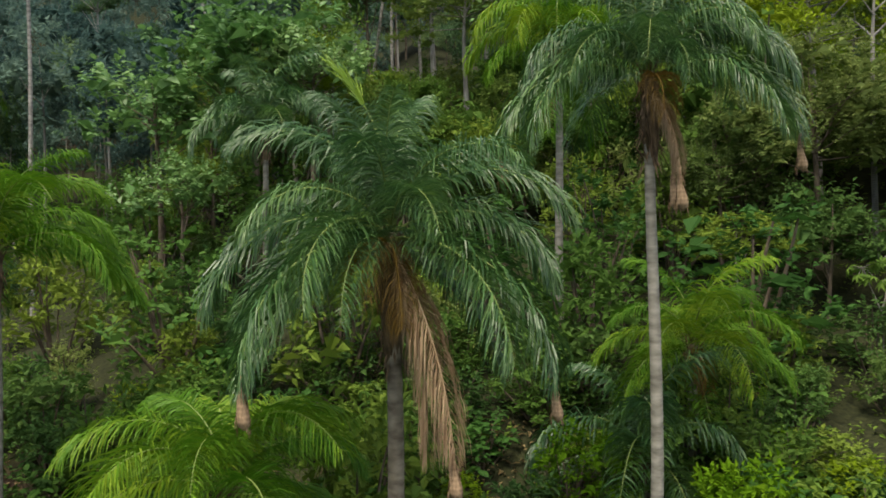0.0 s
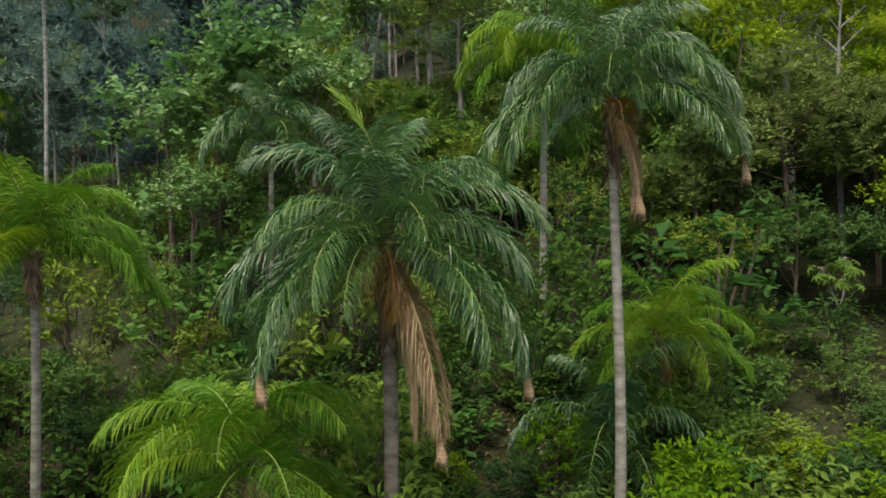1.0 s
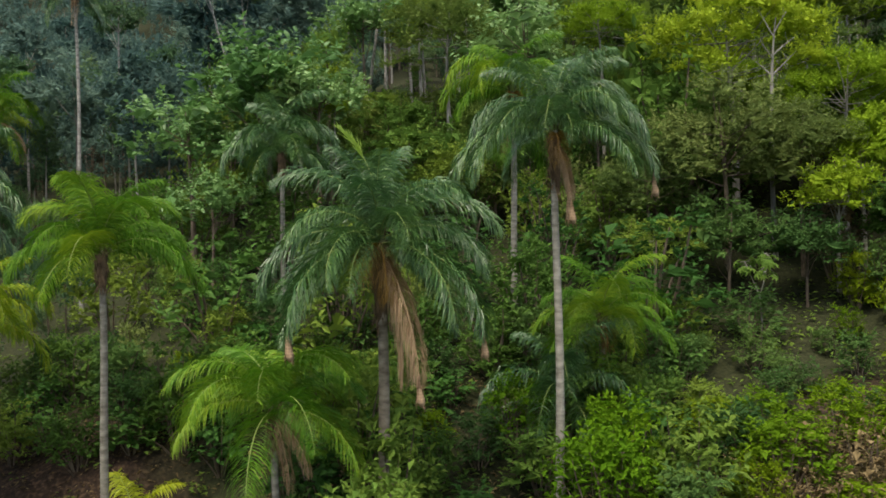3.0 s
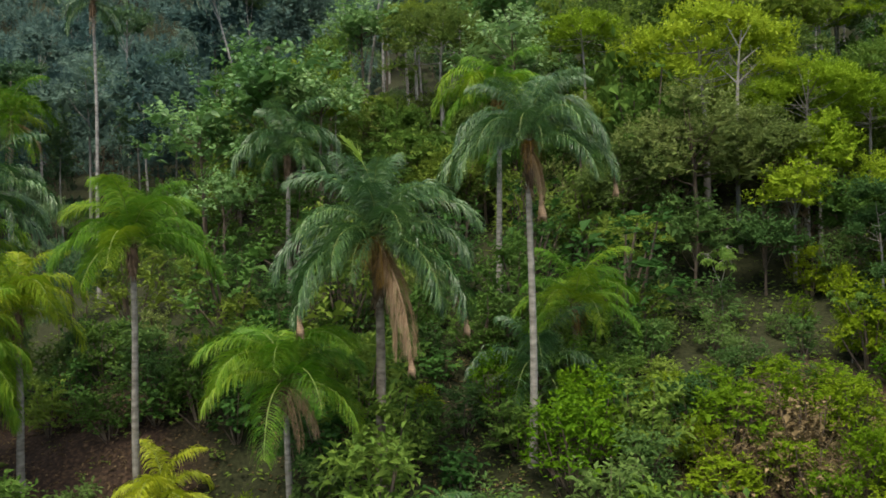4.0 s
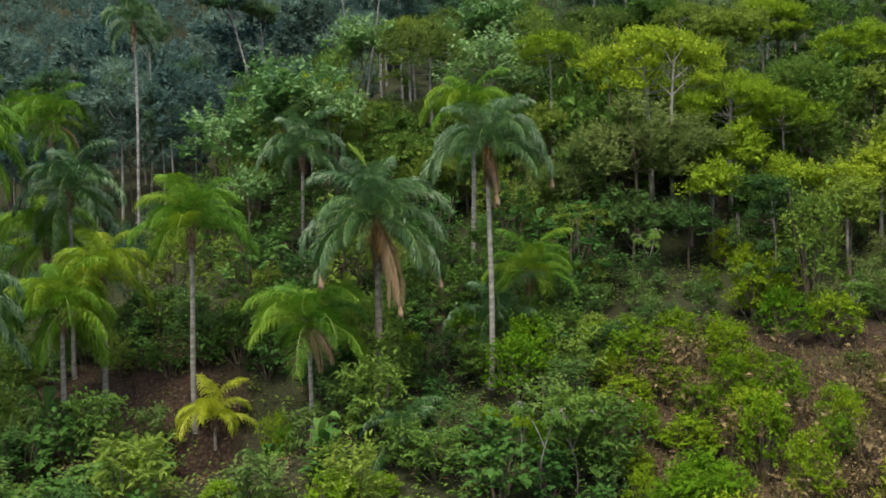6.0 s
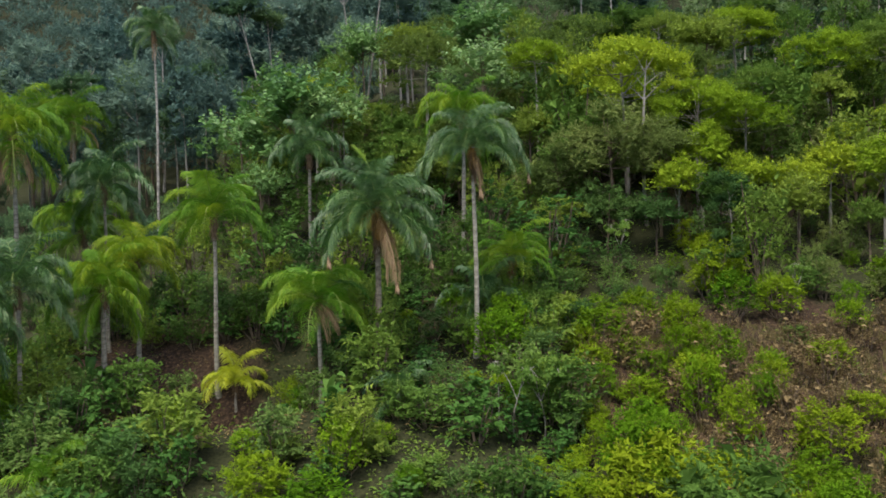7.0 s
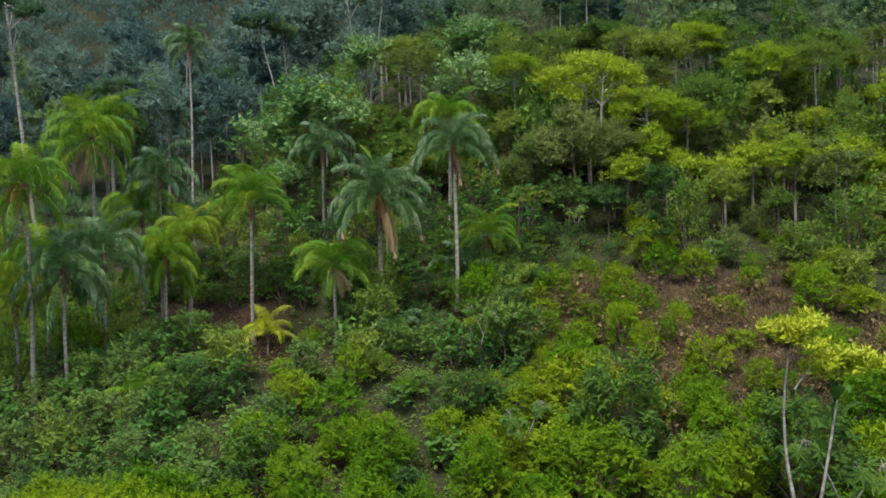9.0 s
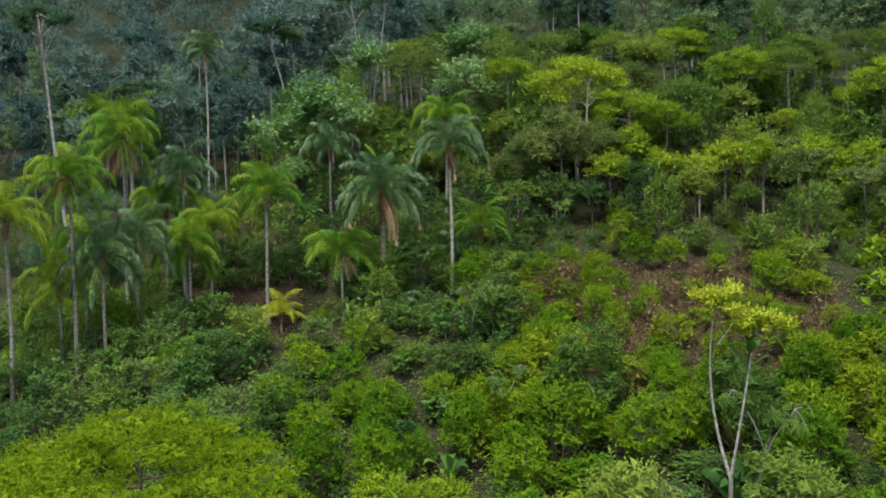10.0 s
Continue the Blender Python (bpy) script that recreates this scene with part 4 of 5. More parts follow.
def build_named_trees():
    # the crowns of the slope on the right, from the front to the back
    for kind, x, y, top, R in (
        ("round_olive", 13.6, 35.0, 18.2, 4.8), ("round_olive", 9.4, 34.6, 15.4, 3.4), ("round_olive", 17.0, 33.7, 17.2, 3.2),
        ("thicket_dry", 18.2, 33.0, 14.2, 1.7), ("round_deep", 12.6, 31.6, 11.8, 2.6), ("round_deep", 16.0, 30.6, 11.2, 2.2), ("sparse", 9.0, 30.6, 10.6, 2.2),
        ("round_bright", 17.8, 31.4, 13.6, 2.2), ("round_bright", 20.2, 34.0, 16.0, 2.6), ("round_mid", 20.6, 30.6, 12.4, 2.4), ("sparse", 20.4, 27.5, 11.8, 2.4),
        ("round_bright", 23.0, 32.0, 15.0, 2.8), ("round_bright", 26.2, 31.0, 15.6, 3.0), ("round_bright", 29.0, 32.4, 17.1, 3.3), ("round_bright", 32.0, 30.5, 15.8, 3.0),
        ("round_mid", 25.0, 28.0, 11.6, 2.2), ("round_mid", 29.6, 27.6, 11.8, 2.3), ("thicket_mid", 33.0, 21.5, 10.4, 2.8), ("sparse", 34.0, 27.0, 13.8, 3.2),
        ("round_bright", 36.5, 31.0, 16.0, 3.2), ("round_bright", 40.5, 29.5, 15.4, 3.4),
        ("dome_lime", 15.6, 40.0, 24.3, 5.6), ("dome_lime", 20.7, 37.2, 19.6, 3.5), ("dome_lime", 8.5, 44.0, 25.3, 2.8), ("dome_lime", 24.6, 37.5, 18.4, 3.0),
        ("dome_lime", 29.6, 46.0, 21.6, 2.9), ("dome_lime", 32.6, 38.0, 18.8, 3.0), ("dome_lime", 38.4, 42.0, 20.9, 3.2), ("dome_lime", 30.2, 58.0, 30.2, 4.0),
        ("round_mid", 3.6, 40.0, 20.4, 4.0), ("round_mid", 7.6, 39.6, 21.4, 3.4), ("broad", 3.6, 46.0, 26.0, 4.4),
        ("dome_olive", 11.9, 52.0, 28.9, 5.4), ("dome_olive", -1.8, 50.0, 27.6, 4.6), ("dome_lime", 36.2, 50.0, 25.8, 4.2), ("dome_olive", 22.6, 47.0, 24.4, 3.6),
        ("dome_mid", 43.5, 54.0, 28.4, 4.6), ("dome_mid", 15.0, 62.5, 31.6, 5.4), ("dome_olive", 24.0, 60.0, 29.4, 3.6), ("dome_lime", 43.0, 40.0, 20.0, 3.6),
    ):
        place(kind, x, y, top, R)
    place("broad", -12.6, 41.0, 20.9, 3.8)
    place("broad", -16.6, 38.0, 17.2, 3.0)
    place("broad", -9.4, 40.0, 19.4, 2.6)
    place("broad", -14.4, 35.0, 14.6, 2.6)
    place("dome_lime", -12.9, 50.0, 23.6, 3.2)
    place("round_bright", -8.7, 42.0, 19.9, 1.2)
    place("round_mid", -1.5, 38.0, 18.0, 3.4)
    place("dome_lime", -16.1, 53.0, 26.4, 1.5)
    for kind, x, y, top, R in (("dome_olive", -13.0, 61.0, 30.5, 3.4), ("broad", -9.0, 57.0, 28.6, 3.0), ("dome_mid", -4.6, 59.0, 30.6, 3.6), ("dome_olive", -0.6, 62.0, 32.0, 3.8), ("broad", 3.8, 58.0, 30.2, 3.4),
                               ("dome_mid", 6.5, 62.0, 32.6, 3.6), ("round_mid", -4.0, 45.0, 21.4, 3.0)):
        place(kind, x, y, top, R)
    for x, y, top in ((-54.0, 111.0, 42.0), (-46.0, 70.0, 34.0), (-60.0, 121.0, 46.0), (-6.0, 66.0, 37.0), (-9.0, 70.0, 38.0), (16.0, 72.0, 41.0), (20.0, 73.0, 42.0), (23.0, 75.0, 42.0)):
        place("tall_pale", x, y, top, 3.4)
    # the low umbrella tree near the end of the flight and the forked pale-stemmed one
    place("dome_near", -5.0, -22.0, 2.4, 5.2)


def pale_stems():
    """Tall bare pale stems with a small high crown, some of them leaning."""
    rng = np.random.default_rng(31)
    for x, y, z, dx, top, r, R in ((-20.04, 58, 22.0, -0.25, 33.0, 0.17, 2.4), (-19.5, 60, 23.0, -0.055, 32.5, 0.15, 2.0), (-10.8, 61, 26.3, -0.11, 37.0, 0.2, 2.8), (-8.2, 62, 31.2, 0.17, 38.0, 0.19, 2.6),
                                   (-38.6, 75, 25.3, 0.045, 35.0, 0.2, 2.8), (-31.3, 70, 20.6, 0.05, 29.0, 0.16, 2.4), (-39.1, 34, 17.4, -0.085, 30.0, 0.26, 3.2), (-44.5, 62, 18.0, 0.06, 27.0, 0.18, 2.4)):
        g = float(ground_z(x, y))
        x0 = x - dx * (z - g)
        t = thing("tall_tree", "tall tree with a bare pale leaning trunk", "tree", "tall far trees", pose(x0, y, g - 0.1))
        b, c = Build(), Build()
        h, bend = top - g, rng.normal(0, 0.12)
        u = np.linspace(0, 1, 12)
        line = np.stack([dx * h * u + bend * np.sin(5 * u), 0.15 * np.sin(4 * u + 1), h * u], -1)
        b.tube(line, np.interp(u, [0, 0.1, 1], [1.1 * r, 0.8 * r, 0.4 * r]), 8)
        blobs = []
        for i in range(11):
            a, q = i * 2.4, R * math.sqrt(rng.uniform(0.05, 1))
            p = (line[-1, 0] + q * math.cos(a), q * math.sin(a), h + rng.uniform(-0.7, 0.5) * R * 0.6)
            blobs.append((p, R * rng.uniform(0.25, 0.42), R * 0.18))
            limb(b, rng, line[rng.integers(9, 12)], p, 0.22 * r, 0.06 * r)
        clumps(c, rng, blobs, 1100, 0.45, 0.2, 0.7, 0.1, -0.2, 0.6, 0.7, fill=80)
        part("trunk", b.mesh("trunk", BARK_PALE, True), t)
        part("crown", c.mesh("crown", LEAF_HAZE_GREEN), t)


def build_shrubs():
    rng = random.Random(3)
    # clearing: separate bright shrubs over bare soil
    for x, y, top, R, kind in (
        (9.9, 19.4, 4.6, 1.6, "shrub_lime"), (12.4, 19.0, 4.9, 1.5, "shrub_lime"), (15.2, 20.5, 5.4, 1.6, "shrub_lime"), (18.4, 20.8, 5.6, 1.6, "shrub_bright"),
        (6.4, 18.8, 4.4, 1.5, "shrub_broad"), (8.6, 21.5, 4.6, 1.4, "shrub_mid"), (11.3, 11.3, 2.4, 1.7, "shrub_lime"), (14.0, 12.0, 2.4, 1.5, "shrub_lime"),
        (9.2, 14.6, 3.3, 1.6, "shrub_lime"), (11.6, 15.2, 3.4, 1.5, "shrub_lime"), (17.8, 12.6, 2.3, 1.1, "shrub_bright"), (21.5, 14.5, 3.2, 1.6, "shrub_lime"),
        (24.5, 19.0, 5.0, 1.8, "shrub_bright"), (28.0, 18.5, 5.2, 1.8, "shrub_lime"), (31.0, 17.0, 5.2, 2.0, "shrub_mid"), (20.6, 9.0, 1.8, 1.5, "shrub_lime"),
        (5.9, 24.6, 7.0, 1.7, "shrub_broad"), (9.8, 29.0, 8.0, 1.8, "shrub_deep"), (12.5, 28.0, 7.8, 1.8, "shrub_deep"),
        (6.4, 0.2, -0.6, 2.0, "shrub_bright"), (7.4, 2.2, 0.2, 1.8, "shrub_lime"), (-3.1, 2.1, -0.3, 2.1, "shrub_bright"), (12.1, 8.6, 0.9, 1.5, "shrub_bright"),
        (-0.6, 0.6, -1.0, 1.9, "shrub_lime"), (3.2, 7.6, 1.5, 1.6, "shrub_broad"), (5.2, 8.4, 1.9, 1.4, "shrub_broad"), (0.8, 9.2, 1.4, 1.4, "shrub_mid"),
        (-7.6, 8.6, 0.4, 1.7, "shrub_bright"), (-14.0, 10.5, 0.2, 1.6, "shrub_broad"), (-7.6, 16.4, 2.2, 1.5, "shrub_bright"), (-4.0, 10.2, 1.2, 1.3, "shrub_broad"),
        (2.5, 17.8, 3.6, 1.4, "shrub_mid"), (0.4, 16.0, 3.2, 1.2, "shrub_broad"), (-9.2, 22.5, 6.0, 1.9, "shrub_mid"), (-15.5, 16.0, 0.8, 1.5, "shrub_mid"),
        (11.0, -8.0, -4.0, 2.2, "shrub_bright"), (16.5, -6.5, -2.6, 2.6, "shrub_mid"), (14.5, -10.5, -4.2, 2.0, "shrub_deep"), (19.5, -9.0, -4.0, 2.2, "shrub_mid"),
    ):
        place(kind, x, y, top, 0.95 * R)
    for x, y, s in ((13.0, 28.2, 1.05), (17.4, 24.0, 0.9), (7.0, -3.0, 1.1), (22.5, 21.5, 0.8), (18.4, -10.6, 1.5), (5.0, 8.2, 0.95), (6.2, 8.9, 0.85), (4.2, 9.4, 0.8)):
        plant("trumpet", x, y, s=s)
    for x, y, s in ((-3.9, 10.6, 1.05), (-19.8, 17.0, 0.95), (17.4, -10.2, 1.2), (18.6, -9.4, 1.0), (-7.6, 15.0, 0.8), (4.0, -6.5, 0.8)):
        paddle_plant(x, y, s)
        TAKEN.append((x, y - 0.8, 1.6 * s))
    # dry scrub of the clearing
    for i in range(120):
        plant("scrub_dry", rng.uniform(8.5, 30), rng.uniform(1, 20), s=rng.uniform(0.6, 1.4), seed=i)

    def free(x, y, r):
        return all((x - a) ** 2 + (y - b) ** 2 > (0.55 * (r + c)) ** 2 for a, b, c in TAKEN)

    def fill(x0, x1, y0, y1, step, kinds, lo, hi, keep=1.0, skip=None, tall=1.0):
        y = y0
        while y < y1:
            x = x0
            while x < x1:
                px, py = x + rng.uniform(-0.42, 0.42) * step, y + rng.uniform(-0.42, 0.42) * step
                x += step
                if rng.random() > keep or (skip and skip(px, py)):
                    continue
                s = rng.uniform(lo, hi)
                kind = rng.choice(kinds)
                r = PROTO[kind][0][3] * s
                if free(px, py, r * 0.8):
                    plant(kind, px, py, s=s, seed=int(px * 10), tall=tall * rng.uniform(0.85, 1.15))
            y += step

    def clearing(x, y):
        return 8 < x < 30 and 8.5 < y < 18.5

    def bare(x, y):
        return (-21 < x < -15.5 and 16 < y < 21) or (2 < y < 18.5 and abs(x + 11.3 - 0.30 * (18 - y)) < 1.9)

    def unseen(x, y):
        return x < 3 - 0.66 * (y + 46) or x > 10 + 0.49 * (y + 46)

    def valley(x, y):
        return x < -14 - 0.45 * (y - 20)

    fill(-40, -5, -5, 9, 2.1, ["shrub_deep", "shrub_broad", "shrub_deep", "shrub_mid", "shrub_broad"], 0.7, 1.1, 1.0, lambda x, y: unseen(x, y) or bare(x, y))
    fill(-6, 9, -1, 9, 2.7, ["mound_bright", "shrub_broad", "shrub_mid", "mound_bright"], 0.7, 1.05, 1.0, unseen)
    fill(-40, 9, -15, -1, 3.7, ["mound_bright"], 0.85, 1.2, 1.0, lambda x, y: unseen(x, y) or (x < -5 and y > -5))
    fill(9, 40, -15, 8, 3.6, ["mound_bright", "mound_bright", "mound_lime", "mound_bright", "mound_bright", "mound_mid"], 0.8, 1.15, 1.0, lambda x, y: unseen(x, y) or (y > 1.5 and 11.5 < x < 29))
    fill(-38, 40, -14, 8, 2.7, ["shrub_deep", "shrub_bright", "shrub_bright"], 0.55, 0.9, 1.0, lambda x, y: unseen(x, y) or (x < -5 and y > -5) or (y > 1 and x > 8))
    fill(6, 30, -3, 3, 2.3, ["shrub_bright", "shrub_deep", "shrub_bright"], 0.6, 0.95, 0.85, unseen)
    # the lower slope behind the flight
    low, twig = Build(), [np.array([v.co for v in c.vertices]) for _, c, _, _ in PROTO["shrub_plain"]]
    pick = random.Random(17)
    for i in range(620):
        px, py, k, a = pick.uniform(-38, 42), pick.uniform(-60, -15.5), pick.uniform(0.8, 1.3), pick.uniform(0, 6.28)
        if i >= 520:
            px, py = pick.choice((-1, 1)) * pick.uniform(25, 46), pick.uniform(-15, 14)
            px += 8 if px > 0 else -8
        v = pick.choice(twig) * k
        w = np.stack([v[:, 0] * math.cos(a) - v[:, 1] * math.sin(a), v[:, 0] * math.sin(a) + v[:, 1] * math.cos(a), v[:, 2]], -1)
        o = np.arange(len(w) // 4)[:, None] * 4
        low.add(w + [px, py, float(ground_z(px, py)) - 0.3], np.concatenate([o + [0, 1, 2], o + [0, 2, 3]]))
    tagged(new("lower_scrub", low.mesh("lower_scrub", LEAF_BRIGHT)), "green scrub covering the lower slope", "scrub", "", "stuff")
    fill(8, 31, 2.5, 20.5, 2.4, ["shrub_lime", "shrub_lime", "shrub_bright"], 0.75, 1.2, 0.66, lambda x, y: 15.5 < x < 27 and 11.5 < y < 17.5)
    fill(7, 17, 21.5, 28.0, 2.2, ["shrub_deep"], 0.45, 0.7, 0.85)
    fill(8, 46, 29.5, 38, 2.7, ["thicket_deep", "thicket_olive", "thicket_deep"], 0.42, 0.7, 0.9, lambda x, y: unseen(x, y) or (x < 17.5 and y < 36))
    fill(-34, 9, 9, 27, 1.95, ["shrub_mid", "shrub_mid", "shrub_bright", "shrub_deep", "shrub_broad", "shrub_deep"], 0.65, 1.15, 0.9, lambda x, y: bare(x, y) or clearing(x, y) or unseen(x, y))
    fill(9, 44, 19, 26, 2.4, ["shrub_bright", "shrub_mid", "shrub_mid", "shrub_lime", "shrub_deep"], 0.65, 1.1, 0.75, lambda x, y: unseen(x, y) or (x < 17 and y > 21))
    fill(17, 46, 23, 32, 2.6, ["thicket_bright", "thicket_mid", "thicket_mid", "thicket_olive", "thicket_bright"], 0.5, 0.95, 0.95, unseen)
    fill(15, 44, 23.5, 31, 4.6, ["sparse"], 0.6, 0.95, 0.4, unseen)
    fill(-44, 9, 26, 62, 3.7, ["thicket_mid", "thicket_mid", "thicket_deep", "thicket_mid", "thicket_broad", "thicket_deep", "thicket_olive"], 0.7, 1.2, 1.0, lambda x, y: valley(x, y) or unseen(x, y))
    # the closed canopy of the right slope: broad crowns side by side, those behind higher up
    for row in range(6):
        for col in range(13):
            px = 9 + 4.3 * col + (2.1 if row % 2 else 0) + rng.uniform(-1.2, 1.2)
            py = 37.5 + 4.6 * row + rng.uniform(-1.4, 1.4)
            R = rng.uniform(2.5, 4.2)
            if unseen(px, py) or (27 < px < 33 and 48 < py < 56) or any((px - a) ** 2 + (py - b) ** 2 < (0.5 * (R + c)) ** 2 for a, b, c in CROWNS):
                continue
            CROWNS.append((px, py, R))
            kind = rng.choice(["dome_mid", "dome_olive", "dome_lime", "round_mid", "mass_mid", "dome_mid", "round_bright", "dome_olive"])
            plant(kind, px, py, top=float(ground_z(px, py)) + rng.uniform(10.5, 14.0) - max(0, 42 - py), R=R, seed=col)
    fill(10, 60, 38, 61, 5.0, ["mass_mid", "mass_olive"], 0.6, 0.9, 0.8, lambda x, y: unseen(x, y) or (27 < x < 33 and 48 < y < 57))
    fill(-16, 10, 41, 60, 4.4, ["mass_mid", "mass_olive", "mass_mid"], 0.7, 1.05, 0.8, lambda x, y: valley(x, y) or unseen(x, y))
    fill(17, 62, 33, 62, 3.9, ["thicket_mid", "thicket_bright", "thicket_mid", "thicket_olive"], 1.15, 1.65, 0.9, unseen)
    fill(8, 17, 38, 62, 3.9, ["thicket_mid", "thicket_olive"], 1.1, 1.6, 0.85)
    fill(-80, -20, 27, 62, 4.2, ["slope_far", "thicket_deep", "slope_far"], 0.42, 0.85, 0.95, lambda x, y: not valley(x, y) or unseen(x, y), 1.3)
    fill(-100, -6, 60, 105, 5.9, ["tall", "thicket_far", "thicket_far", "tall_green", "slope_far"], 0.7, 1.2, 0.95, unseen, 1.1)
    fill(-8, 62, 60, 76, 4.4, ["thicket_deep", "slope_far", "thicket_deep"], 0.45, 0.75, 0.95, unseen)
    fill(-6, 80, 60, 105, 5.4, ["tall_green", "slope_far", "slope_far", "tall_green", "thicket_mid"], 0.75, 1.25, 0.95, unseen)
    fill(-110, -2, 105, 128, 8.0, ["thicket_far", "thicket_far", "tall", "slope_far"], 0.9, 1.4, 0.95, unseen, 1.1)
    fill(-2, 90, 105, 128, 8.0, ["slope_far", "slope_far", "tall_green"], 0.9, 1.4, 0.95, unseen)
    # the woods beyond, two masses of crowns in the haze-tinted leaf colours
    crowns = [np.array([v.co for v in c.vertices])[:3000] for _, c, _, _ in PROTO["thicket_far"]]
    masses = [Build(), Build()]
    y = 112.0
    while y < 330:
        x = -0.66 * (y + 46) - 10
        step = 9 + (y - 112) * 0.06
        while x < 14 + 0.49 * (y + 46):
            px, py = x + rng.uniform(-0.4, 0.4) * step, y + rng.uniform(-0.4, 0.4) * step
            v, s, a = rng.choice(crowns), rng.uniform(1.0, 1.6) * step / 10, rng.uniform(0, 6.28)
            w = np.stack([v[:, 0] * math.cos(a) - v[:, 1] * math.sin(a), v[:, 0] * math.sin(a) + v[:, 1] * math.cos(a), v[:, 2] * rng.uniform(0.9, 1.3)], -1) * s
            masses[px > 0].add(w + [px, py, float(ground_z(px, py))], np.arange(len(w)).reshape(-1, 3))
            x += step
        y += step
    tagged(new("far_woods", masses[0].mesh("far_woods", LEAF_HAZE_BLUE)), "woods covering the far valley side, tinted haze-blue", "woods", "", "stuff")
    tagged(new("upper_woods", masses[1].mesh("upper_woods", LEAF_HAZE_GREEN)), "woods covering the upper slope, tinted hazy green", "woods", "", "stuff")
    # upright yellow-green bushes at the clearing's lower edge
    fill(9, 18, 3, 16.5, 2.1, ["shrub_lime", "shrub_lime", "shrub_bright"], 0.6, 0.95, 0.5, None, 1.35)


build_named_trees()
pale_stems()
build_shrubs()


def forked_tree():
    """The pale forked stem with flat yellow-green foliage above the shrubs."""
    rng = np.random.default_rng(21)
    x, y = 16.25, -13.0
    z = float(ground_z(x, y))
    t = thing("forked_tree", "slender pale forked tree with flat yellow-green foliage", "tree", "", pose(x, y, z - 0.1))
    b = Build()
    f = -3.2 - z
    limb(b, rng, (0, 0, -0.2), (0.02, 0, f), 0.11, 0.09, 0.0, 6, 8)
    tops = [((-0.45, 0.1, 4.2 - z), 0.075), ((1.1, 0.0, 3.2 - z), 0.07)]
    for (tx, ty, tz), r in tops:
        limb(b, rng, (0, 0, f - 0.05), (tx, ty, tz), r, 0.02, 0.0, 9, 7)
    limb(b, rng, (-0.4, 0.1, 2.4 - z), (0.35, 0.1, 3.3 - z), 0.035, 0.012)
    part("trunk", b.mesh("trunk", BARK_PALE, True), t)
    c = Build()
    blobs = [((-0.45 + rng.normal(0, 0.5), rng.normal(0, 0.5), 4.3 - z + rng.normal(0, 0.22)), 0.42, 0.2) for _ in range(12)]
    blobs += [((1.2 + rng.normal(0, 0.7), rng.normal(0, 0.6), 3.3 - z + rng.normal(0, 0.22)), 0.45, 0.2) for _ in range(14)]
    clumps(c, rng, blobs, 3000, 0.22, 0.11, 0.8, 0.1, -0.6, 0.5, 0.3)
    part("crown", c.mesh("crown", PALM_GOLD), t)
    for i in range(8):
        k = 0.55 + 0.06 * (i % 3)
        part("leaf", PADDLE, t, pose(0.72 + 0.03 * i, 0.0, 1.2 + 0.16 * i - z, 0, 20 - 9 * i, i * 137.5) @ Matrix.Diagonal((k, k, k, 1)), "broad paddle-shaped green leaf")


forked_tree()


def bare_tree():
    """A leafless pale top that stands out of the umbrella crowns."""
    rng = np.random.default_rng(5)
    x, y = 16.3, 35.6
    z = float(ground_z(x, y))
    t = thing("bare_tree", "leafless pale grey tree with forked branches", "tree", "", pose(x, y, z - 0.1))
    b = Build()
    limb(b, rng, (0, 0, -0.2), (0.02, 0, 18.3 - z), 0.15, 0.09, 0.0, 8, 7)
    limb(b, rng, (0.02, 0, 18.2 - z), (0.3, 0, 21.4 - z), 0.085, 0.03, 0.0, 6, 6)
    for (sx, sz), (ex, ey, ez), r in (((0.05, 18.2), (-0.95, 0.2, 19.3), 0.06), ((0.05, 18.3), (1.25, -0.2, 19.5), 0.06), ((0.12, 19.4), (1.4, 0.3, 20.4), 0.05),
                                      ((0.2, 20.6), (0.95, 0.1, 21.8), 0.045), ((0.2, 20.3), (-0.5, 0.2, 21.9), 0.045), ((0.1, 19.2), (-0.7, -0.3, 20.2), 0.04)):
        limb(b, rng, (sx, 0, sz - z), (ex, ey, ez - z), r, 0.012, 0.06, 5, 5)
        mid = ((sx + 2 * ex) / 3, ey * 0.7, (sz + 2 * ez) / 3 - z)
        limb(b, rng, mid, (mid[0] + rng.normal(0, 0.3), mid[1] + rng.normal(0, 0.3), mid[2] + 0.6), 0.02, 0.006, 0.0, 4, 4)
    part("trunk", b.mesh("trunk", BARK_GREY, True), t)


bare_tree()


def litter():
    """Fallen leaves and sticks on the bare soil."""
    rng = np.random.default_rng(9)
    n = 9000
    x = np.concatenate([rng.uniform(8, 30, n), rng.uniform(-25, 4, n)])
    y = np.concatenate([rng.uniform(1, 21, n), rng.uniform(9, 25, n)])
    z = ground_z(x, y) + 0.03
    b = Build()
    a = rng.uniform(0, 6.28, 2 * n)
    b.leaves(np.stack([x, y, z], -1), np.stack([np.cos(a), np.sin(a), rng.normal(0, 0.25, 2 * n)], -1), np.array([0, 0, 1.0]) + rng.normal(0, 0.3, (2 * n, 3)), rng.uniform(0.08, 0.3, 2 * n), rng.uniform(0.04, 0.13, 2 * n))
    tagged(new("leaf_litter", b.mesh("leaf_litter", LEAF_DRY)), "dry brown fallen leaves on the soil", "leaf litter", "", "stuff")


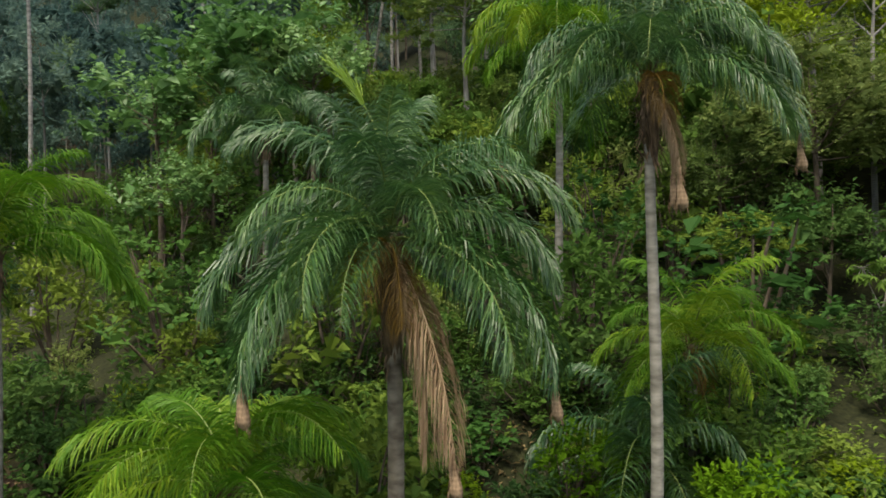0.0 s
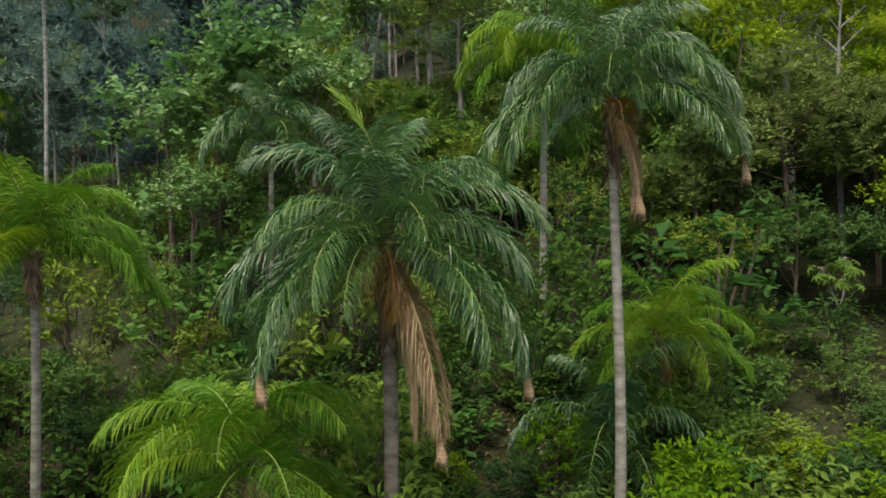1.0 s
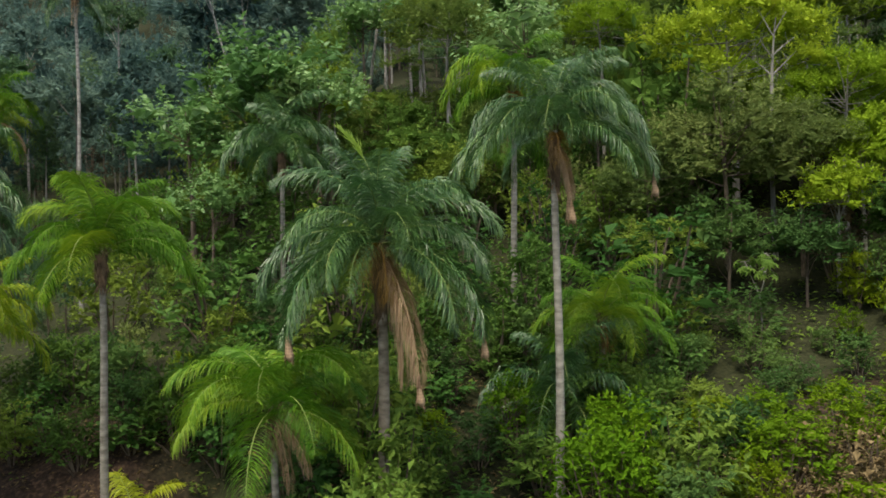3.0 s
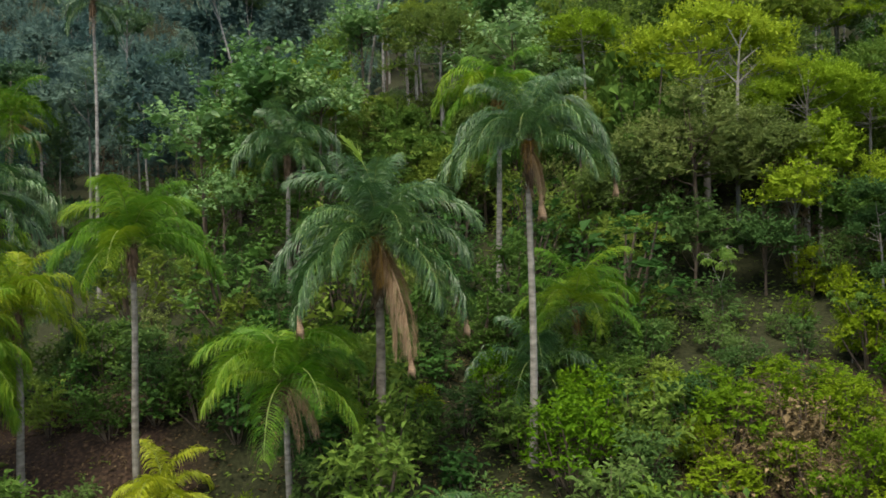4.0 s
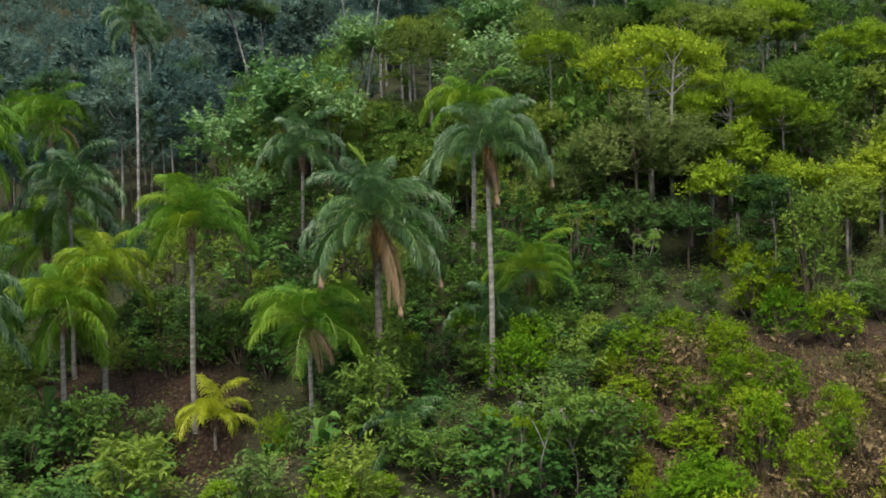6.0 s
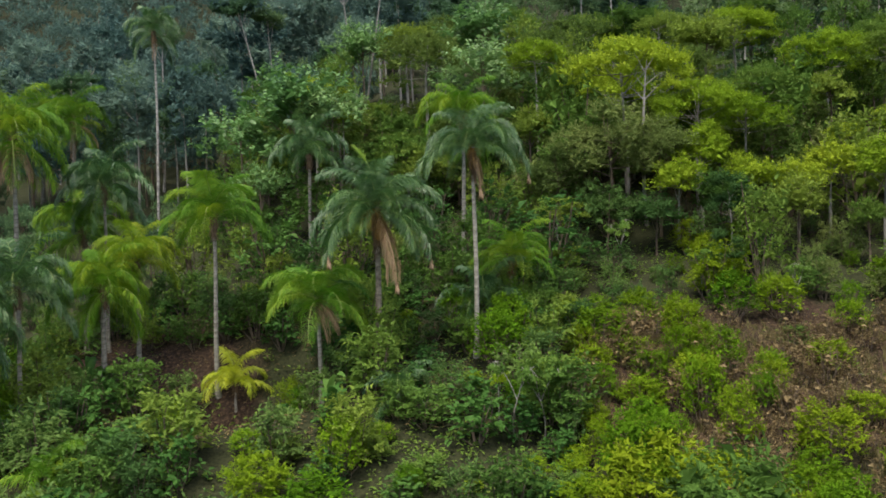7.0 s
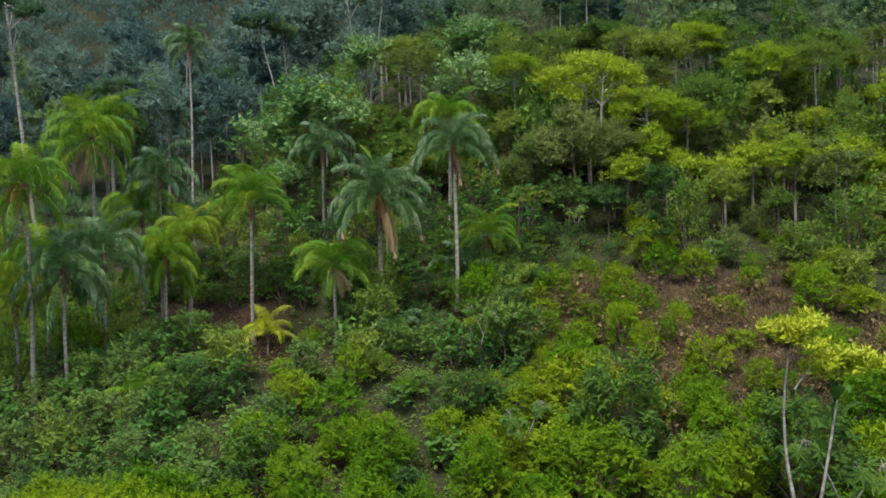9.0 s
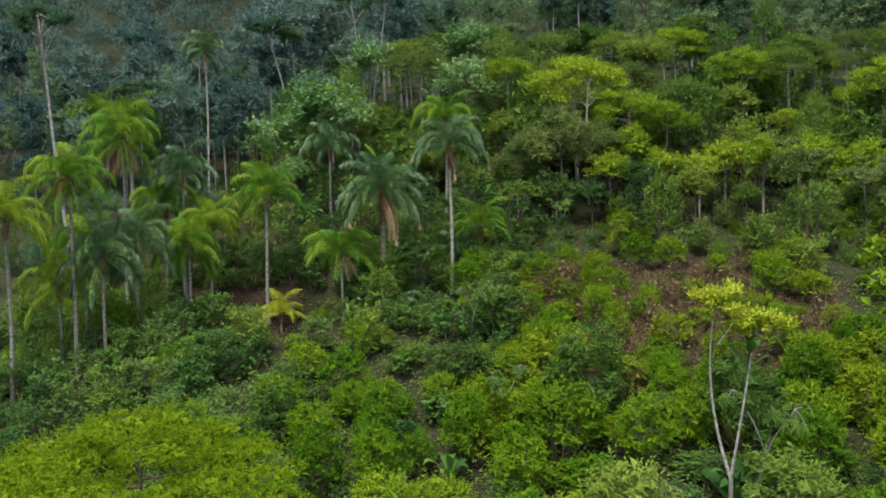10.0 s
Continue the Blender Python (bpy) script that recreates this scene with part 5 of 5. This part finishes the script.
def undergrowth():
    """Low tufts between the shrubs."""
    rng = np.random.default_rng(10)
    n = 16000
    y = -16 + 70 * rng.random(n) ** 1.7
    x = rng.uniform(-1, 1, n) * (14 + (y + 46) * 0.5) + 1
    patchy = (np.sin(x * 0.9 + 2 * np.sin(y * 0.4)) * np.sin(y * 0.8 + np.sin(x * 0.5)) > -0.35) | (y < 4)
    soil = (((x - 19) / 12) ** 2 + ((y - 11.5) / 10) ** 2 < 1) | (((x + 19) / 6) ** 2 + ((y - 18.5) / 4.5) ** 2 < 1)
    keep = patchy & ~(soil & (rng.random(n) < 0.85))
    x, y = x[keep], y[keep]
    m = 6
    size = rng.uniform(0.25, 0.6, len(x))
    x, y, size = np.repeat(x, m), np.repeat(y, m), np.repeat(size, m)
    k = len(x)
    a = rng.uniform(0, 6.28, k)
    d = np.stack([np.cos(a), np.sin(a), rng.uniform(0.2, 1.4, k)], -1)
    base = np.stack([x, y, ground_z(x, y) + 0.02], -1) + d * (rng.uniform(0.1, 0.9, k) * size)[:, None]
    b = Build()
    b.leaves(base, d * [1, 1, 0.3] + rng.normal(0, 0.3, (k, 3)), np.array([0, 0, 1.0]) + 0.6 * d + rng.normal(0, 0.25, (k, 3)), 0.55 * size, 0.26 * size)
    tagged(new("undergrowth", b.mesh("undergrowth", LEAF_MID)), "low green plants between the shrubs", "undergrowth", "", "stuff")


def dry_grass():
    """Withered grass and weeds of the clearing."""
    rng = np.random.default_rng(14)
    tufts, m = 1500, 9
    x, y = np.repeat(rng.uniform(8, 31, tufts), m), np.repeat(rng.uniform(1, 20, tufts), m)
    n = tufts * m
    x, y = x + rng.normal(0, 0.16, n), y + rng.normal(0, 0.16, n)
    d = np.stack([rng.normal(0, 0.45, n), rng.normal(0, 0.45, n), np.ones(n)], -1)
    b = Build()
    b.blades(np.stack([x, y, ground_z(x, y) - 0.03], -1), d, rng.normal(size=(n, 3)), rng.uniform(0.3, 0.95, n), rng.uniform(0.03, 0.08, n))
    tagged(new("dry_grass", b.mesh("dry_grass", GRASS_DRY)), "withered olive-brown grass on bare soil", "grass", "", "stuff")


litter()
undergrowth()
dry_grass()


def debris():
    """Fallen sticks on the bare soil."""
    rng = random.Random(8)
    b = Build()
    b.tube([(-0.9, 0, 0), (-0.3, 0.06, 0.03), (0.3, -0.02, 0.02), (0.9, 0.05, 0.0)], [0.035, 0.03, 0.022, 0.008], 6)
    b.tube([(-0.3, 0.06, 0.03), (0.05, 0.35, 0.06), (0.2, 0.7, 0.03)], [0.02, 0.015, 0.006], 5)
    stick = b.mesh("fallen_branch", BARK_PALE, True)
    first = None
    for i in range(26):
        x, y = (rng.uniform(10, 29), rng.uniform(9.5, 18)) if i < 18 else (rng.uniform(-22, -13), rng.uniform(14.5, 20))
        k = rng.uniform(0.5, 1.2)
        slope = math.degrees(math.atan2(float(ground_z(x, y + 1) - ground_z(x, y - 1)), 2))
        m = pose(x, y, float(ground_z(x, y)) + 0.03, slope, 0, 0) @ pose(0, 0, 0, 0, 0, rng.uniform(0, 360)) @ Matrix.Diagonal((k, k, k, 1))
        if first is None:
            first = tagged(new("fallen_branch", stick), "pale dry forked stick lying on the soil", "branch", "fallen sticks")
            first.matrix_basis = m
        else:
            copy_thing(first, m)


debris()
